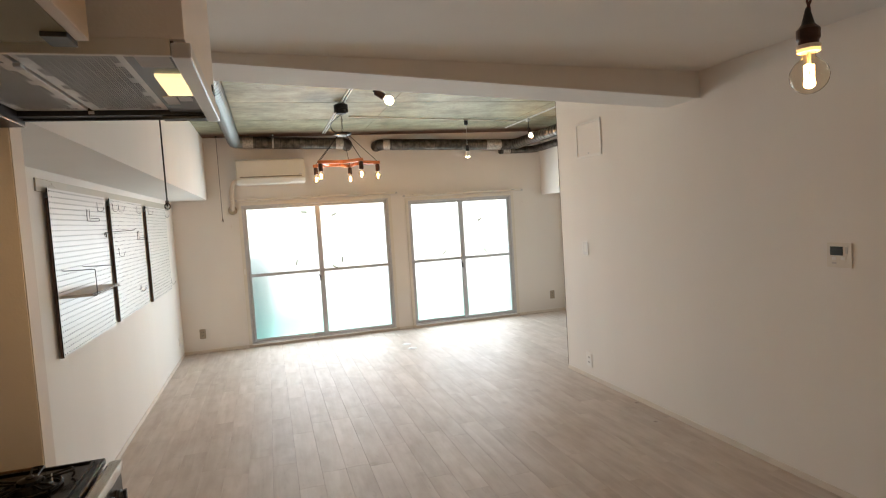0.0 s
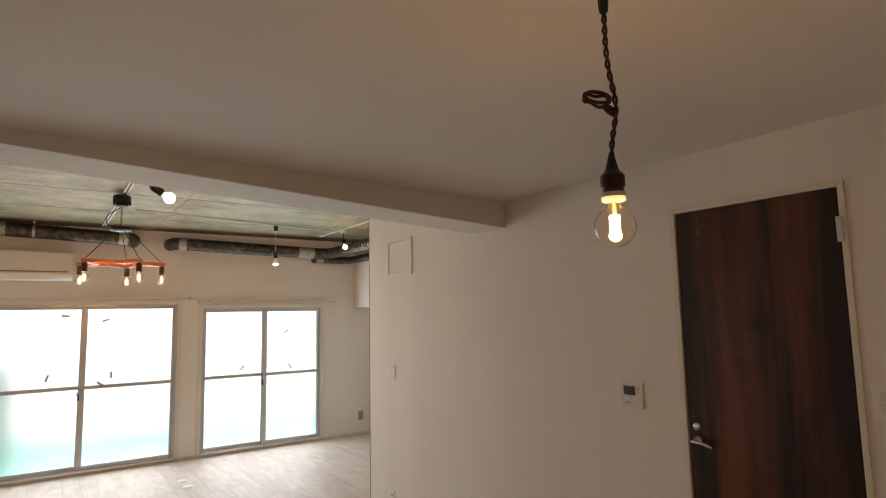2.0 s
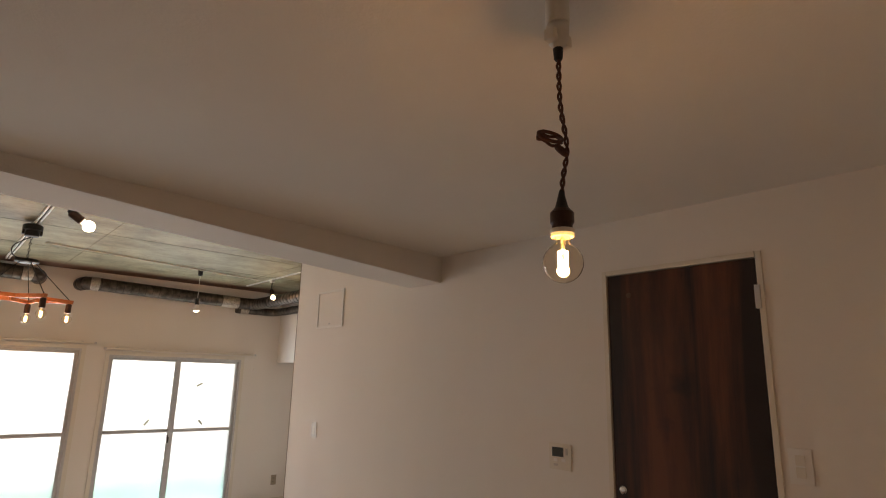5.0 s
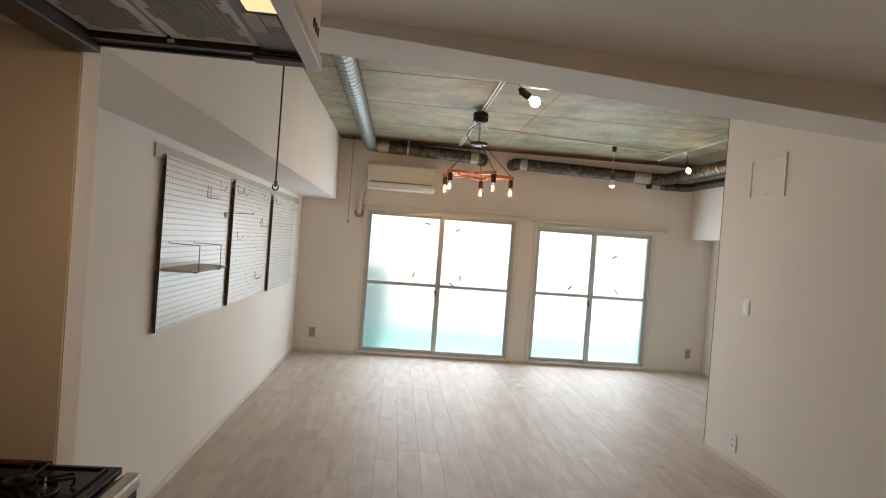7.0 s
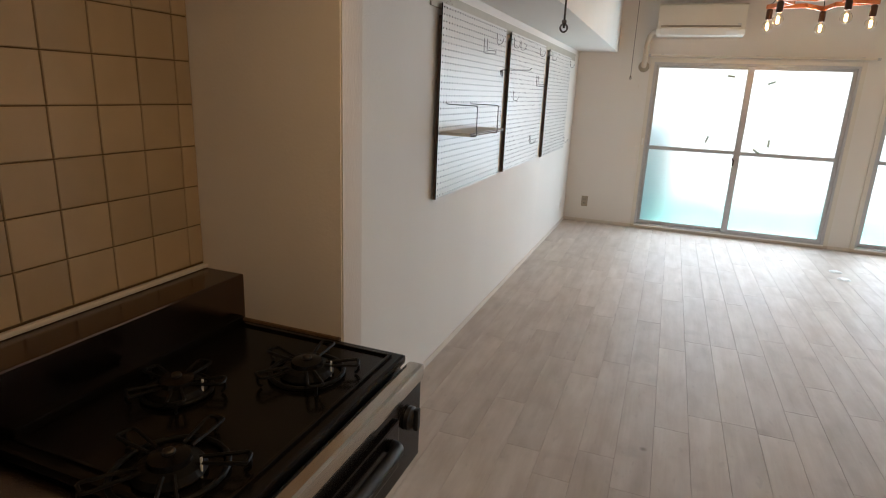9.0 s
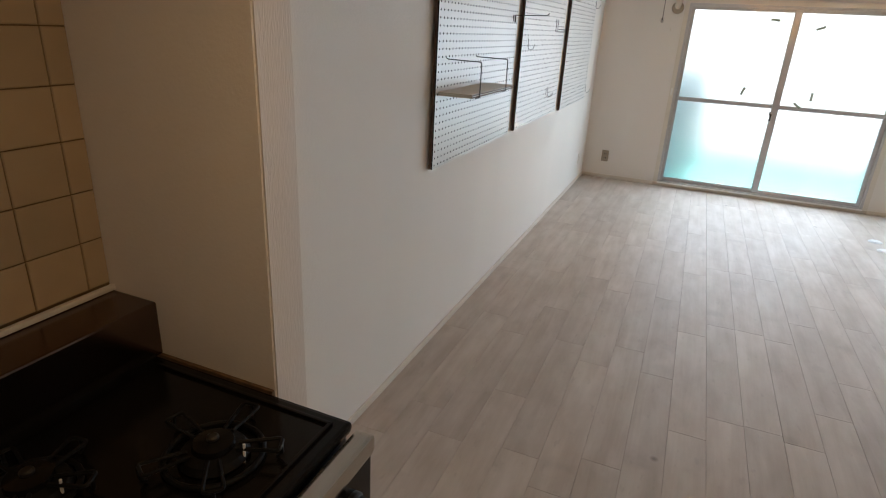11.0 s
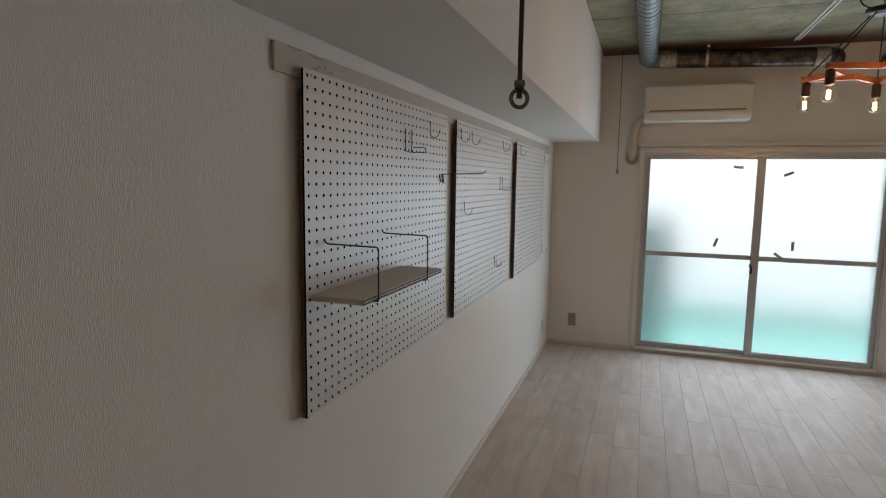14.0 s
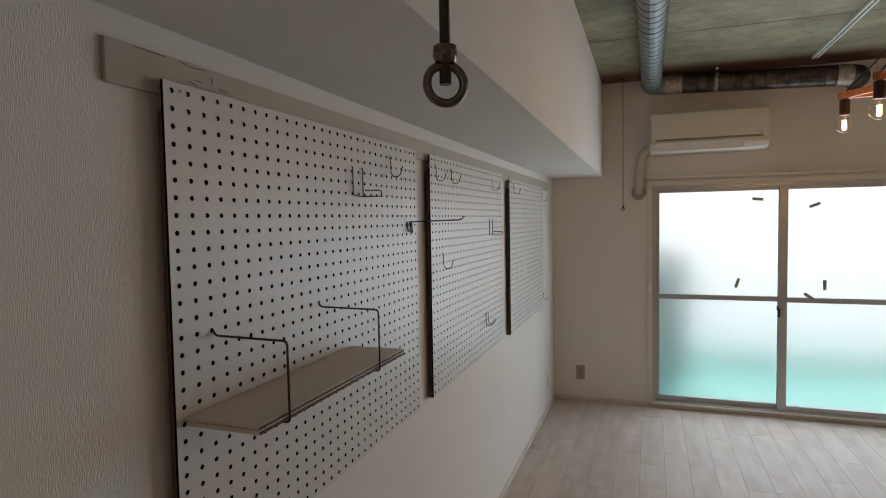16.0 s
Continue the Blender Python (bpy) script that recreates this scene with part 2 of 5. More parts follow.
def wood(name, dark, pale, axis, grain=14.0, rough=0.45, knots=0.0, spread=0.10, coat=0.0, low=0.34, high=0.66, mottle=0.0):
    """Straight-grained wood, its grain along the given axis; each piece a little different."""
    m = bpy.data.materials.new(name)
    nt, b = nodes_of(m)
    n, l = nt.nodes, nt.links
    geo, info = n.new("ShaderNodeNewGeometry"), n.new("ShaderNodeObjectInfo")
    off = n.new("ShaderNodeVectorMath")
    off.operation = "SCALE"
    off.inputs[0].default_value = (17.0, 31.0, 23.0)
    l.new(info.outputs["Random"], off.inputs["Scale"])
    pos = n.new("ShaderNodeVectorMath")
    l.new(geo.outputs["Position"], pos.inputs[0])
    l.new(off.outputs[0], pos.inputs[1])
    mp = n.new("ShaderNodeMapping")
    scale = [1.0, 1.0, 1.0]
    scale["xyz".index(axis)] = 0.07
    mp.inputs["Scale"].default_value = scale
    l.new(pos.outputs[0], mp.inputs[0])
    a = n.new("ShaderNodeTexNoise")
    a.inputs["Scale"].default_value, a.inputs["Detail"].default_value, a.inputs["Roughness"].default_value = grain, 8, 0.62
    a.inputs["Distortion"].default_value = 0.6
    l.new(mp.outputs[0], a.inputs["Vector"])
    r = n.new("ShaderNodeValToRGB")
    e = r.color_ramp.elements
    e[0].position, e[0].color = low, (*dark, 1)
    e[1].position, e[1].color = high, (*pale, 1)
    l.new(a.outputs[0], r.inputs[0])
    blot = n.new("ShaderNodeTexNoise")
    blot.inputs["Scale"].default_value, blot.inputs["Detail"].default_value = 5, 3
    l.new(pos.outputs[0], blot.inputs["Vector"])
    kr = n.new("ShaderNodeMapRange")
    kr.inputs["From Min"].default_value, kr.inputs["From Max"].default_value = 0.62, 0.78
    kr.inputs["To Max"].default_value = knots
    l.new(blot.outputs[0], kr.inputs[0])
    mixk = n.new("ShaderNodeMixRGB")
    mixk.inputs[2].default_value = tuple(c * 0.6 for c in dark) + (1,)
    l.new(kr.outputs[0], mixk.inputs[0])
    l.new(r.outputs[0], mixk.inputs[1])
    if knots:
        spots = n.new("ShaderNodeTexVoronoi")
        spots.inputs["Scale"].default_value = 2.4
        l.new(pos.outputs[0], spots.inputs["Vector"])
        sr = n.new("ShaderNodeMapRange")
        sr.inputs["From Min"].default_value, sr.inputs["From Max"].default_value = 0.015, 0.045
        sr.inputs["To Min"].default_value, sr.inputs["To Max"].default_value = 0.75, 0.0
        l.new(spots.outputs["Distance"], sr.inputs[0])
        mixs = n.new("ShaderNodeMixRGB")
        mixs.inputs[2].default_value = tuple(c * 0.45 for c in dark) + (1,)
        l.new(sr.outputs[0], mixs.inputs[0])
        l.new(mixk.outputs[0], mixs.inputs[1])
        mixk = mixs
    if mottle:
        cloud, flake = n.new("ShaderNodeTexNoise"), n.new("ShaderNodeTexNoise")
        stretch = n.new("ShaderNodeMapping")
        stretch.inputs["Scale"].default_value = (1.0, 0.35, 1.0)
        l.new(pos.outputs[0], stretch.inputs[0])
        for tex, size, detail in ((cloud, 11, 6), (flake, 38, 4)):
            tex.inputs["Scale"].default_value, tex.inputs["Detail"].default_value = size, detail
            l.new(stretch.outputs[0], tex.inputs["Vector"])
        cr = n.new("ShaderNodeValToRGB")
        c = cr.color_ramp.elements
        c[0].position, c[0].color = 0.33, (1 - mottle, 1 - mottle * 1.25, 1 - mottle * 1.5, 1)
        c[1].position, c[1].color = 0.66, (1 + mottle * 0.3, 1 + mottle * 0.3, 1 + mottle * 0.32, 1)
        l.new(cloud.outputs[0], cr.inputs[0])
        mc = n.new("ShaderNodeMixRGB")
        mc.blend_type = "MULTIPLY"
        mc.inputs[0].default_value = 1.0
        l.new(mixk.outputs[0], mc.inputs[1])
        l.new(cr.outputs[0], mc.inputs[2])
        fr = n.new("ShaderNodeMapRange")
        fr.inputs["From Min"].default_value, fr.inputs["From Max"].default_value = 0.64, 0.72
        fr.inputs["To Max"].default_value = 0.22
        l.new(flake.outputs[0], fr.inputs[0])
        mixk = n.new("ShaderNodeMixRGB")
        mixk.inputs[2].default_value = tuple(c * 0.62 for c in dark) + (1,)
        l.new(fr.outputs[0], mixk.inputs[0])
        l.new(mc.outputs[0], mixk.inputs[1])
    tone = n.new("ShaderNodeMapRange")
    tone.inputs["To Min"].default_value, tone.inputs["To Max"].default_value = 1 - spread, 1 + spread
    l.new(info.outputs["Random"], tone.inputs[0])
    mul = n.new("ShaderNodeVectorMath")
    mul.operation = "SCALE"
    l.new(mixk.outputs[0], mul.inputs[0])
    l.new(tone.outputs[0], mul.inputs["Scale"])
    l.new(mul.outputs[0], b.inputs["Base Color"])
    b.inputs["Roughness"].default_value = rough
    b.inputs["Specular IOR Level"].default_value = 0.4
    b.inputs["Coat Weight"].default_value = coat
    bp = n.new("ShaderNodeBump")
    bp.inputs["Strength"].default_value, bp.inputs["Distance"].default_value = 0.25, 0.001
    l.new(a.outputs[0], bp.inputs["Height"])
    l.new(bp.outputs[0], b.inputs["Normal"])
    return m


PLANK = wood("whitewashed_oak", (0.475, 0.412, 0.355), (0.575, 0.512, 0.455), "y", 15, 0.56, 0.30, 0.055, low=0.30, high=0.70, mottle=0.13)
WALNUT = wood("dark_walnut", (0.010, 0.003, 0.002), (0.135, 0.042, 0.018), "z", 5, 0.34, 0.92, 0.0, 0.0, 0.40, 0.62)
REDWOOD = wood("orange_wood", (0.42, 0.13, 0.04), (0.62, 0.24, 0.09), "x", 30, 0.4, 0.0, 0.06)
SILL = wood("cream_wood_sill", (0.50, 0.43, 0.35), (0.60, 0.52, 0.43), "x", 12, 0.5)


def tile_mat():
    m = mat("cream_glazed_tile", (0.43, 0.33, 0.205), 0.22, vary=0.05, scale=9, bump=0.05, bump_scale=30)
    nt = m.node_tree
    b = nt.nodes["Principled BSDF"]
    info = nt.nodes.new("ShaderNodeObjectInfo")
    tone = nt.nodes.new("ShaderNodeMapRange")
    tone.inputs["To Min"].default_value, tone.inputs["To Max"].default_value = 0.90, 1.08
    nt.links.new(info.outputs["Random"], tone.inputs[0])
    mul = nt.nodes.new("ShaderNodeVectorMath")
    mul.operation = "SCALE"
    src = b.inputs["Base Color"].links[0].from_socket
    nt.links.new(src, mul.inputs[0])
    nt.links.new(tone.outputs[0], mul.inputs["Scale"])
    nt.links.new(mul.outputs[0], b.inputs["Base Color"])
    return m


TILE = tile_mat()


# ---- mesh helpers ----
def part(name, bm, material, parent=None, label="", kind="", smooth=False, at=None):
    me = bpy.data.meshes.new(name)
    bm.to_mesh(me)
    bm.free()
    me.materials.append(material)
    if smooth:
        for p in me.polygons:
            p.use_smooth = True
    ob = new(name, me)
    if parent is not None:
        ob.parent = parent
    if at is not None:
        ob.matrix_basis = at
    return tagged(ob, label=label, kind=kind)


def empty(name, x, y, z, label, category, group="", rz=0):
    ob = new(name)
    ob.empty_display_size = 0.05
    ob.matrix_basis = pose(x, y, z, 0, 0, rz)
    return tagged(ob, label=label, category=category, group=group)


def box(x0, x1, y0, y1, z0, z1, bevel=0.0, bm=None):
    bm2 = bmesh.new()
    bmesh.ops.create_cube(bm2, size=1)
    for v in bm2.verts:
        v.co = Vector(((x0 + x1) / 2 + v.co.x * (x1 - x0), (y0 + y1) / 2 + v.co.y * (y1 - y0), (z0 + z1) / 2 + v.co.z * (z1 - z0)))
    if bevel:
        bmesh.ops.bevel(bm2, geom=bm2.edges[:], offset=bevel, segments=2, affect="EDGES", profile=0.7)
    return join(bm, bm2)


def join(bm, bm2):
    if bm is None:
        return bm2
    me = bpy.data.meshes.new("tmp")
    bm2.to_mesh(me)
    bm2.free()
    bm.from_mesh(me)
    bpy.data.meshes.remove(me)
    return bm


def lathe(profile, steps=24, m=None, bm=None, cap=True):
    """Rings of (radius, height) about z, then moved by m."""
    bm2 = bmesh.new()
    rings = []
    for r, z in profile:
        rings.append([bm2.verts.new((r * math.cos(a), r * math.sin(a), z)) for a in (2 * math.pi * k / steps for k in range(steps))])
    for a, b in zip(rings, rings[1:]):
        for k in range(steps):
            bm2.faces.new((a[k], a[(k + 1) % steps], b[(k + 1) % steps], b[k]))
    if cap:
        bm2.faces.new(rings[0][::-1])
        bm2.faces.new(rings[-1])
    if m is not None:
        bmesh.ops.transform(bm2, matrix=m, verts=bm2.verts)
    bmesh.ops.recalc_face_normals(bm2, faces=bm2.faces)
    return join(bm, bm2)


def sweep(points, radius, steps=10, bm=None, closed=False):
    """A tube along points; radius is a number or one for each point."""
    bm2 = bmesh.new()
    pts = [Vector(p) for p in points]
    radii = radius if isinstance(radius, (list, tuple)) else [radius] * len(pts)
    rings, side = [], None
    for k, p in enumerate(pts):
        if closed:
            way = (pts[(k + 1) % len(pts)] - pts[k - 1]).normalized()
        else:
            way = (pts[min(k + 1, len(pts) - 1)] - pts[max(k - 1, 0)]).normalized()
        if side is None:
            side = way.orthogonal().normalized()
        side = (side - way * side.dot(way)).normalized()
        up = way.cross(side)
        rings.append([bm2.verts.new(p + radii[k] * (math.cos(a) * side + math.sin(a) * up)) for a in (2 * math.pi * j / steps for j in range(steps))])
    pairs = list(zip(rings, rings[1:])) + ([(rings[-1], rings[0])] if closed else [])
    for a, b in pairs:
        for j in range(steps):
            bm2.faces.new((a[j], a[(j + 1) % steps], b[(j + 1) % steps], b[j]))
    if not closed:
        bm2.faces.new(rings[0][::-1])
        bm2.faces.new(rings[-1])
    bmesh.ops.recalc_face_normals(bm2, faces=bm2.faces)
    return join(bm, bm2)


def rounded(points, radius, steps=6):
    """A polyline with its inner corners rounded."""
    pts = [Vector(p) for p in points]
    out = [pts[0]]
    for a, b, c in zip(pts, pts[1:], pts[2:]):
        r = min(radius, (a - b).length * 0.49, (c - b).length * 0.49)
        p, q = b + (a - b).normalized() * r, b + (c - b).normalized() * r
        for k in range(steps + 1):
            t = k / steps
            out.append(p * (1 - t) ** 2 + b * 2 * t * (1 - t) + q * t * t)
    out.append(pts[-1])
    return out


def even(points, step):
    """Points evenly spaced along a polyline."""
    pts, out, left = [Vector(p) for p in points], [Vector(points[0])], 0.0
    for a, b in zip(pts, pts[1:]):
        length, d = (b - a).length, step - left
        while d <= length:
            out.append(a.lerp(b, d / length))
            d += step
        left = length - (d - step)
    return out


def structure(name, bm, material, label=""):
    return tagged(part(name, bm, material), label=label, kind="structure")


# ---- walls, floor, ceilings ----
W1 = (0.785, 2.62, 0.035, 1.765)
W2 = (2.89, 4.375, 0.035, 1.715)
T = 0.16


def wall_with_holes(x0, x1, z0, z1, y0, y1, holes):
    """A wall across y with rectangular openings through it."""
    bm, x = None, x0
    for hx0, hx1, hz0, hz1 in holes:
        bm = box(x, hx0, y0, y1, z0, z1, bm=bm)
        if hz0 > z0:
            bm = box(hx0, hx1, y0, y1, z0, hz0, bm=bm)
        bm = box(hx0, hx1, y0, y1, hz1, z1, bm=bm)
        x = hx1
    return box(x, x1, y0, y1, z0, z1, bm=bm)


structure("wall_north", wall_with_holes(-0.3, XE + 0.2, -0.2, CEIL + 0.2, 0, T, (W1, W2)), WALL, "warm white papered window wall of the room")
structure("wall_west", box(-0.3, 0.0, STUB_Y1, 0, -0.2, CEIL + 0.2), WALL, "warm white papered long wall with woven texture")
structure("wall_east", box(XE, XE + 0.2, YB, 0, -0.2, CEIL + 0.2), WALL, "warm white papered wall beyond the partition")
structure("wall_south", box(-0.3, XE + 0.2, YB - 0.2, YB, -0.2, CEIL + 0.2), WALL, "plain papered back wall of the kitchen")
structure("kitchen_wall", box(-0.4, TILE_X - 0.0035, YB, STUB_Y0, -0.2, CEIL + 0.2), GROUT, "grouted wall behind the kitchen tiles")
structure("stub_wall", box(-0.4, STUB_X, STUB_Y0, STUB_Y1, -0.2, CEIL), KWALL, "short papered wall beside the gas range")
structure("stub_trim", box(STUB_X, STUB_X + 0.003, STUB_Y0 + 0.004, STUB_Y1, 0.0, 2.2), WALL_TRIM, "ribbed paper strip on the end of the short wall")
bm = bmesh.new()
outline = ((0, STUB_Y1), (0.42, STUB_Y1), (0.418, BEAM_Y), (0.405, 0), (0, 0))
lo, hi = ([bm.verts.new((px, py, pz)) for px, py in outline] for pz in (1.855, CEIL))
for k in range(5):
    bm.faces.new((lo[k], lo[(k + 1) % 5], hi[(k + 1) % 5], hi[k]))
bm.faces.new(lo[::-1])
bm.faces.new(hi)
structure("soffit_west", bm, WALL, "white boxed soffit along the top of the long wall")
structure("soffit_east", box(4.86, XE, BEAM_Y, 0, 1.70, CEIL), WALL, "white boxed soffit above the far recess")
bm = box(0.0, XE, -1, 1, 2.0, CEIL)
for v in bm.verts:
    v.co.y = -4.88 + 0.08 * v.co.x if v.co.y < 0 else -4.53 + 0.07 * v.co.x
    if v.co.z < CEIL - 0.1:
        v.co.z = 2.262 - 0.042 * v.co.x
bmesh.ops.bevel(bm, geom=bm.edges[:], offset=0.004, segments=2, affect="EDGES")
structure("beam", bm, CEILM, "papered ceiling beam between kitchen and living room")
structure("recess_wall", box(XR + 0.12, XE, -3.6, -3.5, 0, CEIL), WALL, "papered wall that closes the recess")

DOOR = (-6.425, -5.73, 2.035)
bm = box(XR, XR + 0.12, DOOR[1], -2.774, 0, CEIL)
bm = box(XR, XR + 0.12, YB, DOOR[0], 0, CEIL, bm=bm)
bm = box(XR, XR + 0.12, DOOR[0], DOOR[1], DOOR[2], CEIL, bm=bm)
structure("partition_wall", bm, WALL, "warm white papered partition wall with a dark door")
structure("corner_bead", box(XR - 0.002, XR + 0.004, -2.774, -2.770, 0.03, CEIL), BATTEN, "thin dark corner line of the partition")

structure("ceiling", box(-0.3, XE + 0.2, BEAM_Y, 0.0, CEIL, CEIL + 0.15), CONCRETE, "bare grey-green concrete ceiling with brown stains")
structure("kitchen_ceiling", box(-0.3, XE + 0.2, YB, BEAM_Y, KCEIL, KCEIL + 0.15), CEILM, "papered low ceiling of the kitchen")
floor = structure("floor", box(-0.3, XE + 0.2, YB, 0.0, -0.2, -0.006), mat("floor_joint", (0.25, 0.20, 0.17), 0.9), "whitewashed wood plank floor")

# joints and lighting track on the concrete
bm = None
for y in (-1.18, -2.08, -2.98, -3.88):
    bm = box(0.40, 4.86, y - 0.0009, y + 0.0009, CEIL - 0.002, CEIL + 0.01, bm=bm)
for x in (2.30, 4.02):
    bm = box(x - 0.001, x + 0.001, BEAM_Y, 0, CEIL - 0.003, CEIL + 0.01, bm=bm)
structure("ceiling_joint", bm, mat("concrete_joint", (0.17, 0.155, 0.10), 0.9, vary=0.3, scale=20), "dark board joints in the concrete ceiling")


def baseboard(name, *spans):
    bm = None
    for s in spans:
        bm = box(*s, 0.0, 0.035, 0.002, bm=bm)
    structure(name, bm, TRIM, "low cream baseboard")


baseboard("baseboard", (0.0, 0.008, STUB_Y1, -0.008), (0.0, W1[0] - 0.04, -0.008, 0), (W1[1] + 0.04, W2[0] - 0.04, -0.008, 0), (W2[1] + 0.04, XE, -0.008, 0), (XE - 0.008, XE, -3.5, -0.008))
baseboard("baseboard", (XR - 0.008, XR, DOOR[1] + 0.03, -2.774), (XR - 0.008, XR, YB, DOOR[0] - 0.03))

# outside
structure("balcony_floor", box(-2, 8, T, 1.6, -0.3, -0.05), TEAL, "teal balcony floor")
# unseen slab, added to keep sun and high sky off the floor
structure("balcony_above", box(-2, 8, T, 2.5, 2.28, 2.45), PALE, "unseen pale slab added over the windows to block high sky and sun")
structure("balcony_parapet", box(-2, 8, 1.5, 1.6, -0.05, 0.17), TEAL, "teal balcony parapet")
structure("balcony_screen", box(-0.2, 1.12, 1.10, 1.15, -0.05, 1.17), GREYP, "grey panel on the balcony")
structure("ground", box(-3000, 3000, 1.7, 3000, -9.2, -9.0), mat("pale_ground", (0.35, 0.35, 0.33), 0.9), "pale ground below the building")


# ---- windows ----
def window(name, w, label):
    x0, x1, z0, z1 = w
    root = tagged(empty(name, (x0 + x1) / 2, 0, z0, label, ""), kind="structure")
    inv = pose(-(x0 + x1) / 2, 0, -z0)

    def add(n, bm, material, **k):
        bmesh.ops.transform(bm, matrix=inv, verts=bm.verts)
        return part(n, bm, material, root, **k)

    f = 0.022
    bm = box(x0, x0 + f, -0.012, T, z0, z1, 0.002)
    bm = box(x1 - f, x1, -0.012, T, z0, z1, 0.002, bm)
    bm = box(x0 + f, x1 - f, -0.012, T, z1 - f, z1, 0.002, bm)
    bm = box(x0 + f, x1 - f, -0.012, T, z0, z0 + 0.014, 0.002, bm)
    for k in range(3):
        bm = box(x0 + f, x1 - f, 0.012 + 0.035 * k, 0.015 + 0.035 * k, z1 - f - 0.012, z1 - f, bm=bm)
    add("window_frame", bm, ALU, label="aluminium window frame with running tracks")
    bm = box(x0 - 0.04, x0, -0.016, -0.001, z0, z1 + 0.04, 0.002)
    bm = box(x1, x1 + 0.04, -0.016, -0.001, z0, z1 + 0.04, 0.002, bm)
    bm = box(x0, x1, -0.016, -0.001, z1, z1 + 0.04, 0.002, bm)
    add("casing", bm, CREAM, label="cream window casing")
    add("sill_edge", box(x0, x1, -0.030, -0.013, z0 - 0.006, z0 + 0.006, 0.002), WHITE, label="white aluminium sill edge")
    add("window_sill", box(x0 - 0.04, x1 + 0.04, -0.022, -0.001, 0.001, z0, 0.002), SILL, label="low cream wood sill")
    mid, zm = (x0 + x1) / 2, 0.888
    for k, (a, b, y) in enumerate(((x0 + f, mid + 0.03, 0.045), (mid - 0.03, x1 - f, 0.012))):
        sash = empty("sash", 0, 0, 0, "grey aluminium sliding sash with two panes", "")
        sash.parent = root
        s = 0.032
        bm = box(a, a + s, y, y + 0.03, z0 + 0.014, z1 - f, 0.003)
        bm = box(b - (0.045 if k == 0 else s), b, y, y + 0.03, z0 + 0.014, z1 - f, 0.003, bm)
        if k:
            bm = box(a, a + 0.06, y - 0.002, y + 0.026, z0 + 0.014, z1 - f, 0.003, bm)
        bm = box(a + s, b - s, y + 0.001, y + 0.029, z0 + 0.014, z0 + 0.05, 0.002, bm)
        bm = box(a + s, b - s, y + 0.001, y + 0.029, z1 - f - 0.03, z1 - f, 0.002, bm)
        bm = box(a + s, b - s, y + 0.001, y + 0.029, zm - 0.019, zm + 0.019, 0.002, bm)
        bmesh.ops.transform(bm, matrix=inv, verts=bm.verts)
        part("sash_frame", bm, ALU, sash)
        for za, zb in ((z0 + 0.05, zm - 0.019), (zm + 0.019, z1 - f - 0.03)):
            bm = box(a + s, b - s, y + 0.012, y + 0.016, za, zb)
            bmesh.ops.transform(bm, matrix=inv, verts=bm.verts)
            pane = part("pane", bm, FROSTED, sash, "figured obscured glass pane")
            pane.visible_shadow = False
    bm = box(mid - 0.034, mid - 0.018, -0.012, 0.012, zm - 0.13, zm - 0.065, 0.004)
    bm = box(mid - 0.042, mid - 0.032, -0.02, 0.004, zm - 0.075, zm - 0.045, 0.003, bm)
    add("latch", bm, DSTEEL, label="dark crescent window latch")
    return root


window("window_1", W1, "wide sliding window with four obscured panes beside the corner")
window("window_2", W2, "narrower sliding window with four obscured panes")


root = empty("glass_scratches", 1.0, 0.052, 0.3, "fine pale scratches on the lower pane by the corner", "scratches")
for pts in (((0.02, 0.30), (0.07, 0.20), (0.13, 0.12)), ((0.10, -0.02), (0.13, 0.06)), ((0.14, 0.02), (0.22, -0.06), (0.34, -0.14)), ((0.38, -0.10), (0.60, -0.16)), ((-0.02, 0.14), (0.10, 0.02))):
    part("scratch", sweep([(px, 0, pz) for px, pz in pts], 0.0011, 4), SCRATCH, root)


def tape(name, x, z, turn, y=0.006, length=0.075):
    bm = box(-length / 2, length / 2, -0.0006, 0.0006, -0.011, 0.011)
    ob = part(name, bm, TAPE)
    ob.matrix_basis = pose(x, y, z, 0, turn, 0)
    tagged(ob, "short strip of grey-green tape stuck on the window glass", "tape", "tapes on the window glass")


for x, z, turn in ((1.53, 1.645, 6), (1.90, 1.592, -22), (1.395, 1.010, -72), (1.97, 1.005, 90), (1.87, 0.920, 35), (3.90, 1.406, -28), (3.36, 0.985, -50), (3.956, 0.972, 50)):
    tape("tape_strip", x, z, turn)


def curtain_rail(x0, x1, z, label):
    root = empty("curtain_rail", (x0 + x1) / 2, -0.05, z, label, "curtain rail", "curtain rails over the windows")
    bm = box(-(x1 - x0) / 2, (x1 - x0) / 2, -0.010, 0.010, -0.009, 0.009, 0.003)
    part("rail", bm, CREAM, root)
    part("rail", box(-(x1 - x0) / 2, (x1 - x0) / 2, 0.020, 0.036, -0.004, 0.012, 0.003), WHITE, root)
    for x in (-(x1 - x0) / 2 + 0.12, 0.0, (x1 - x0) / 2 - 0.12):
        part("bracket", box(x - 0.012, x + 0.012, -0.005, 0.05, 0.008, 0.016, 0.002), ALU, root)
    for s in (-1, 1):
        x = s * (x1 - x0) / 2
        part("end_cap", box(x - 0.012, x + 0.012, -0.016, 0.016, -0.012, 0.012, 0.003), ALU, root, "grey end cap")


curtain_rail(0.73, 2.73, 1.828, "white curtain rail above the wide window")
curtain_rail(2.83, 4.53, 1.778, "white curtain rail above the narrower window")


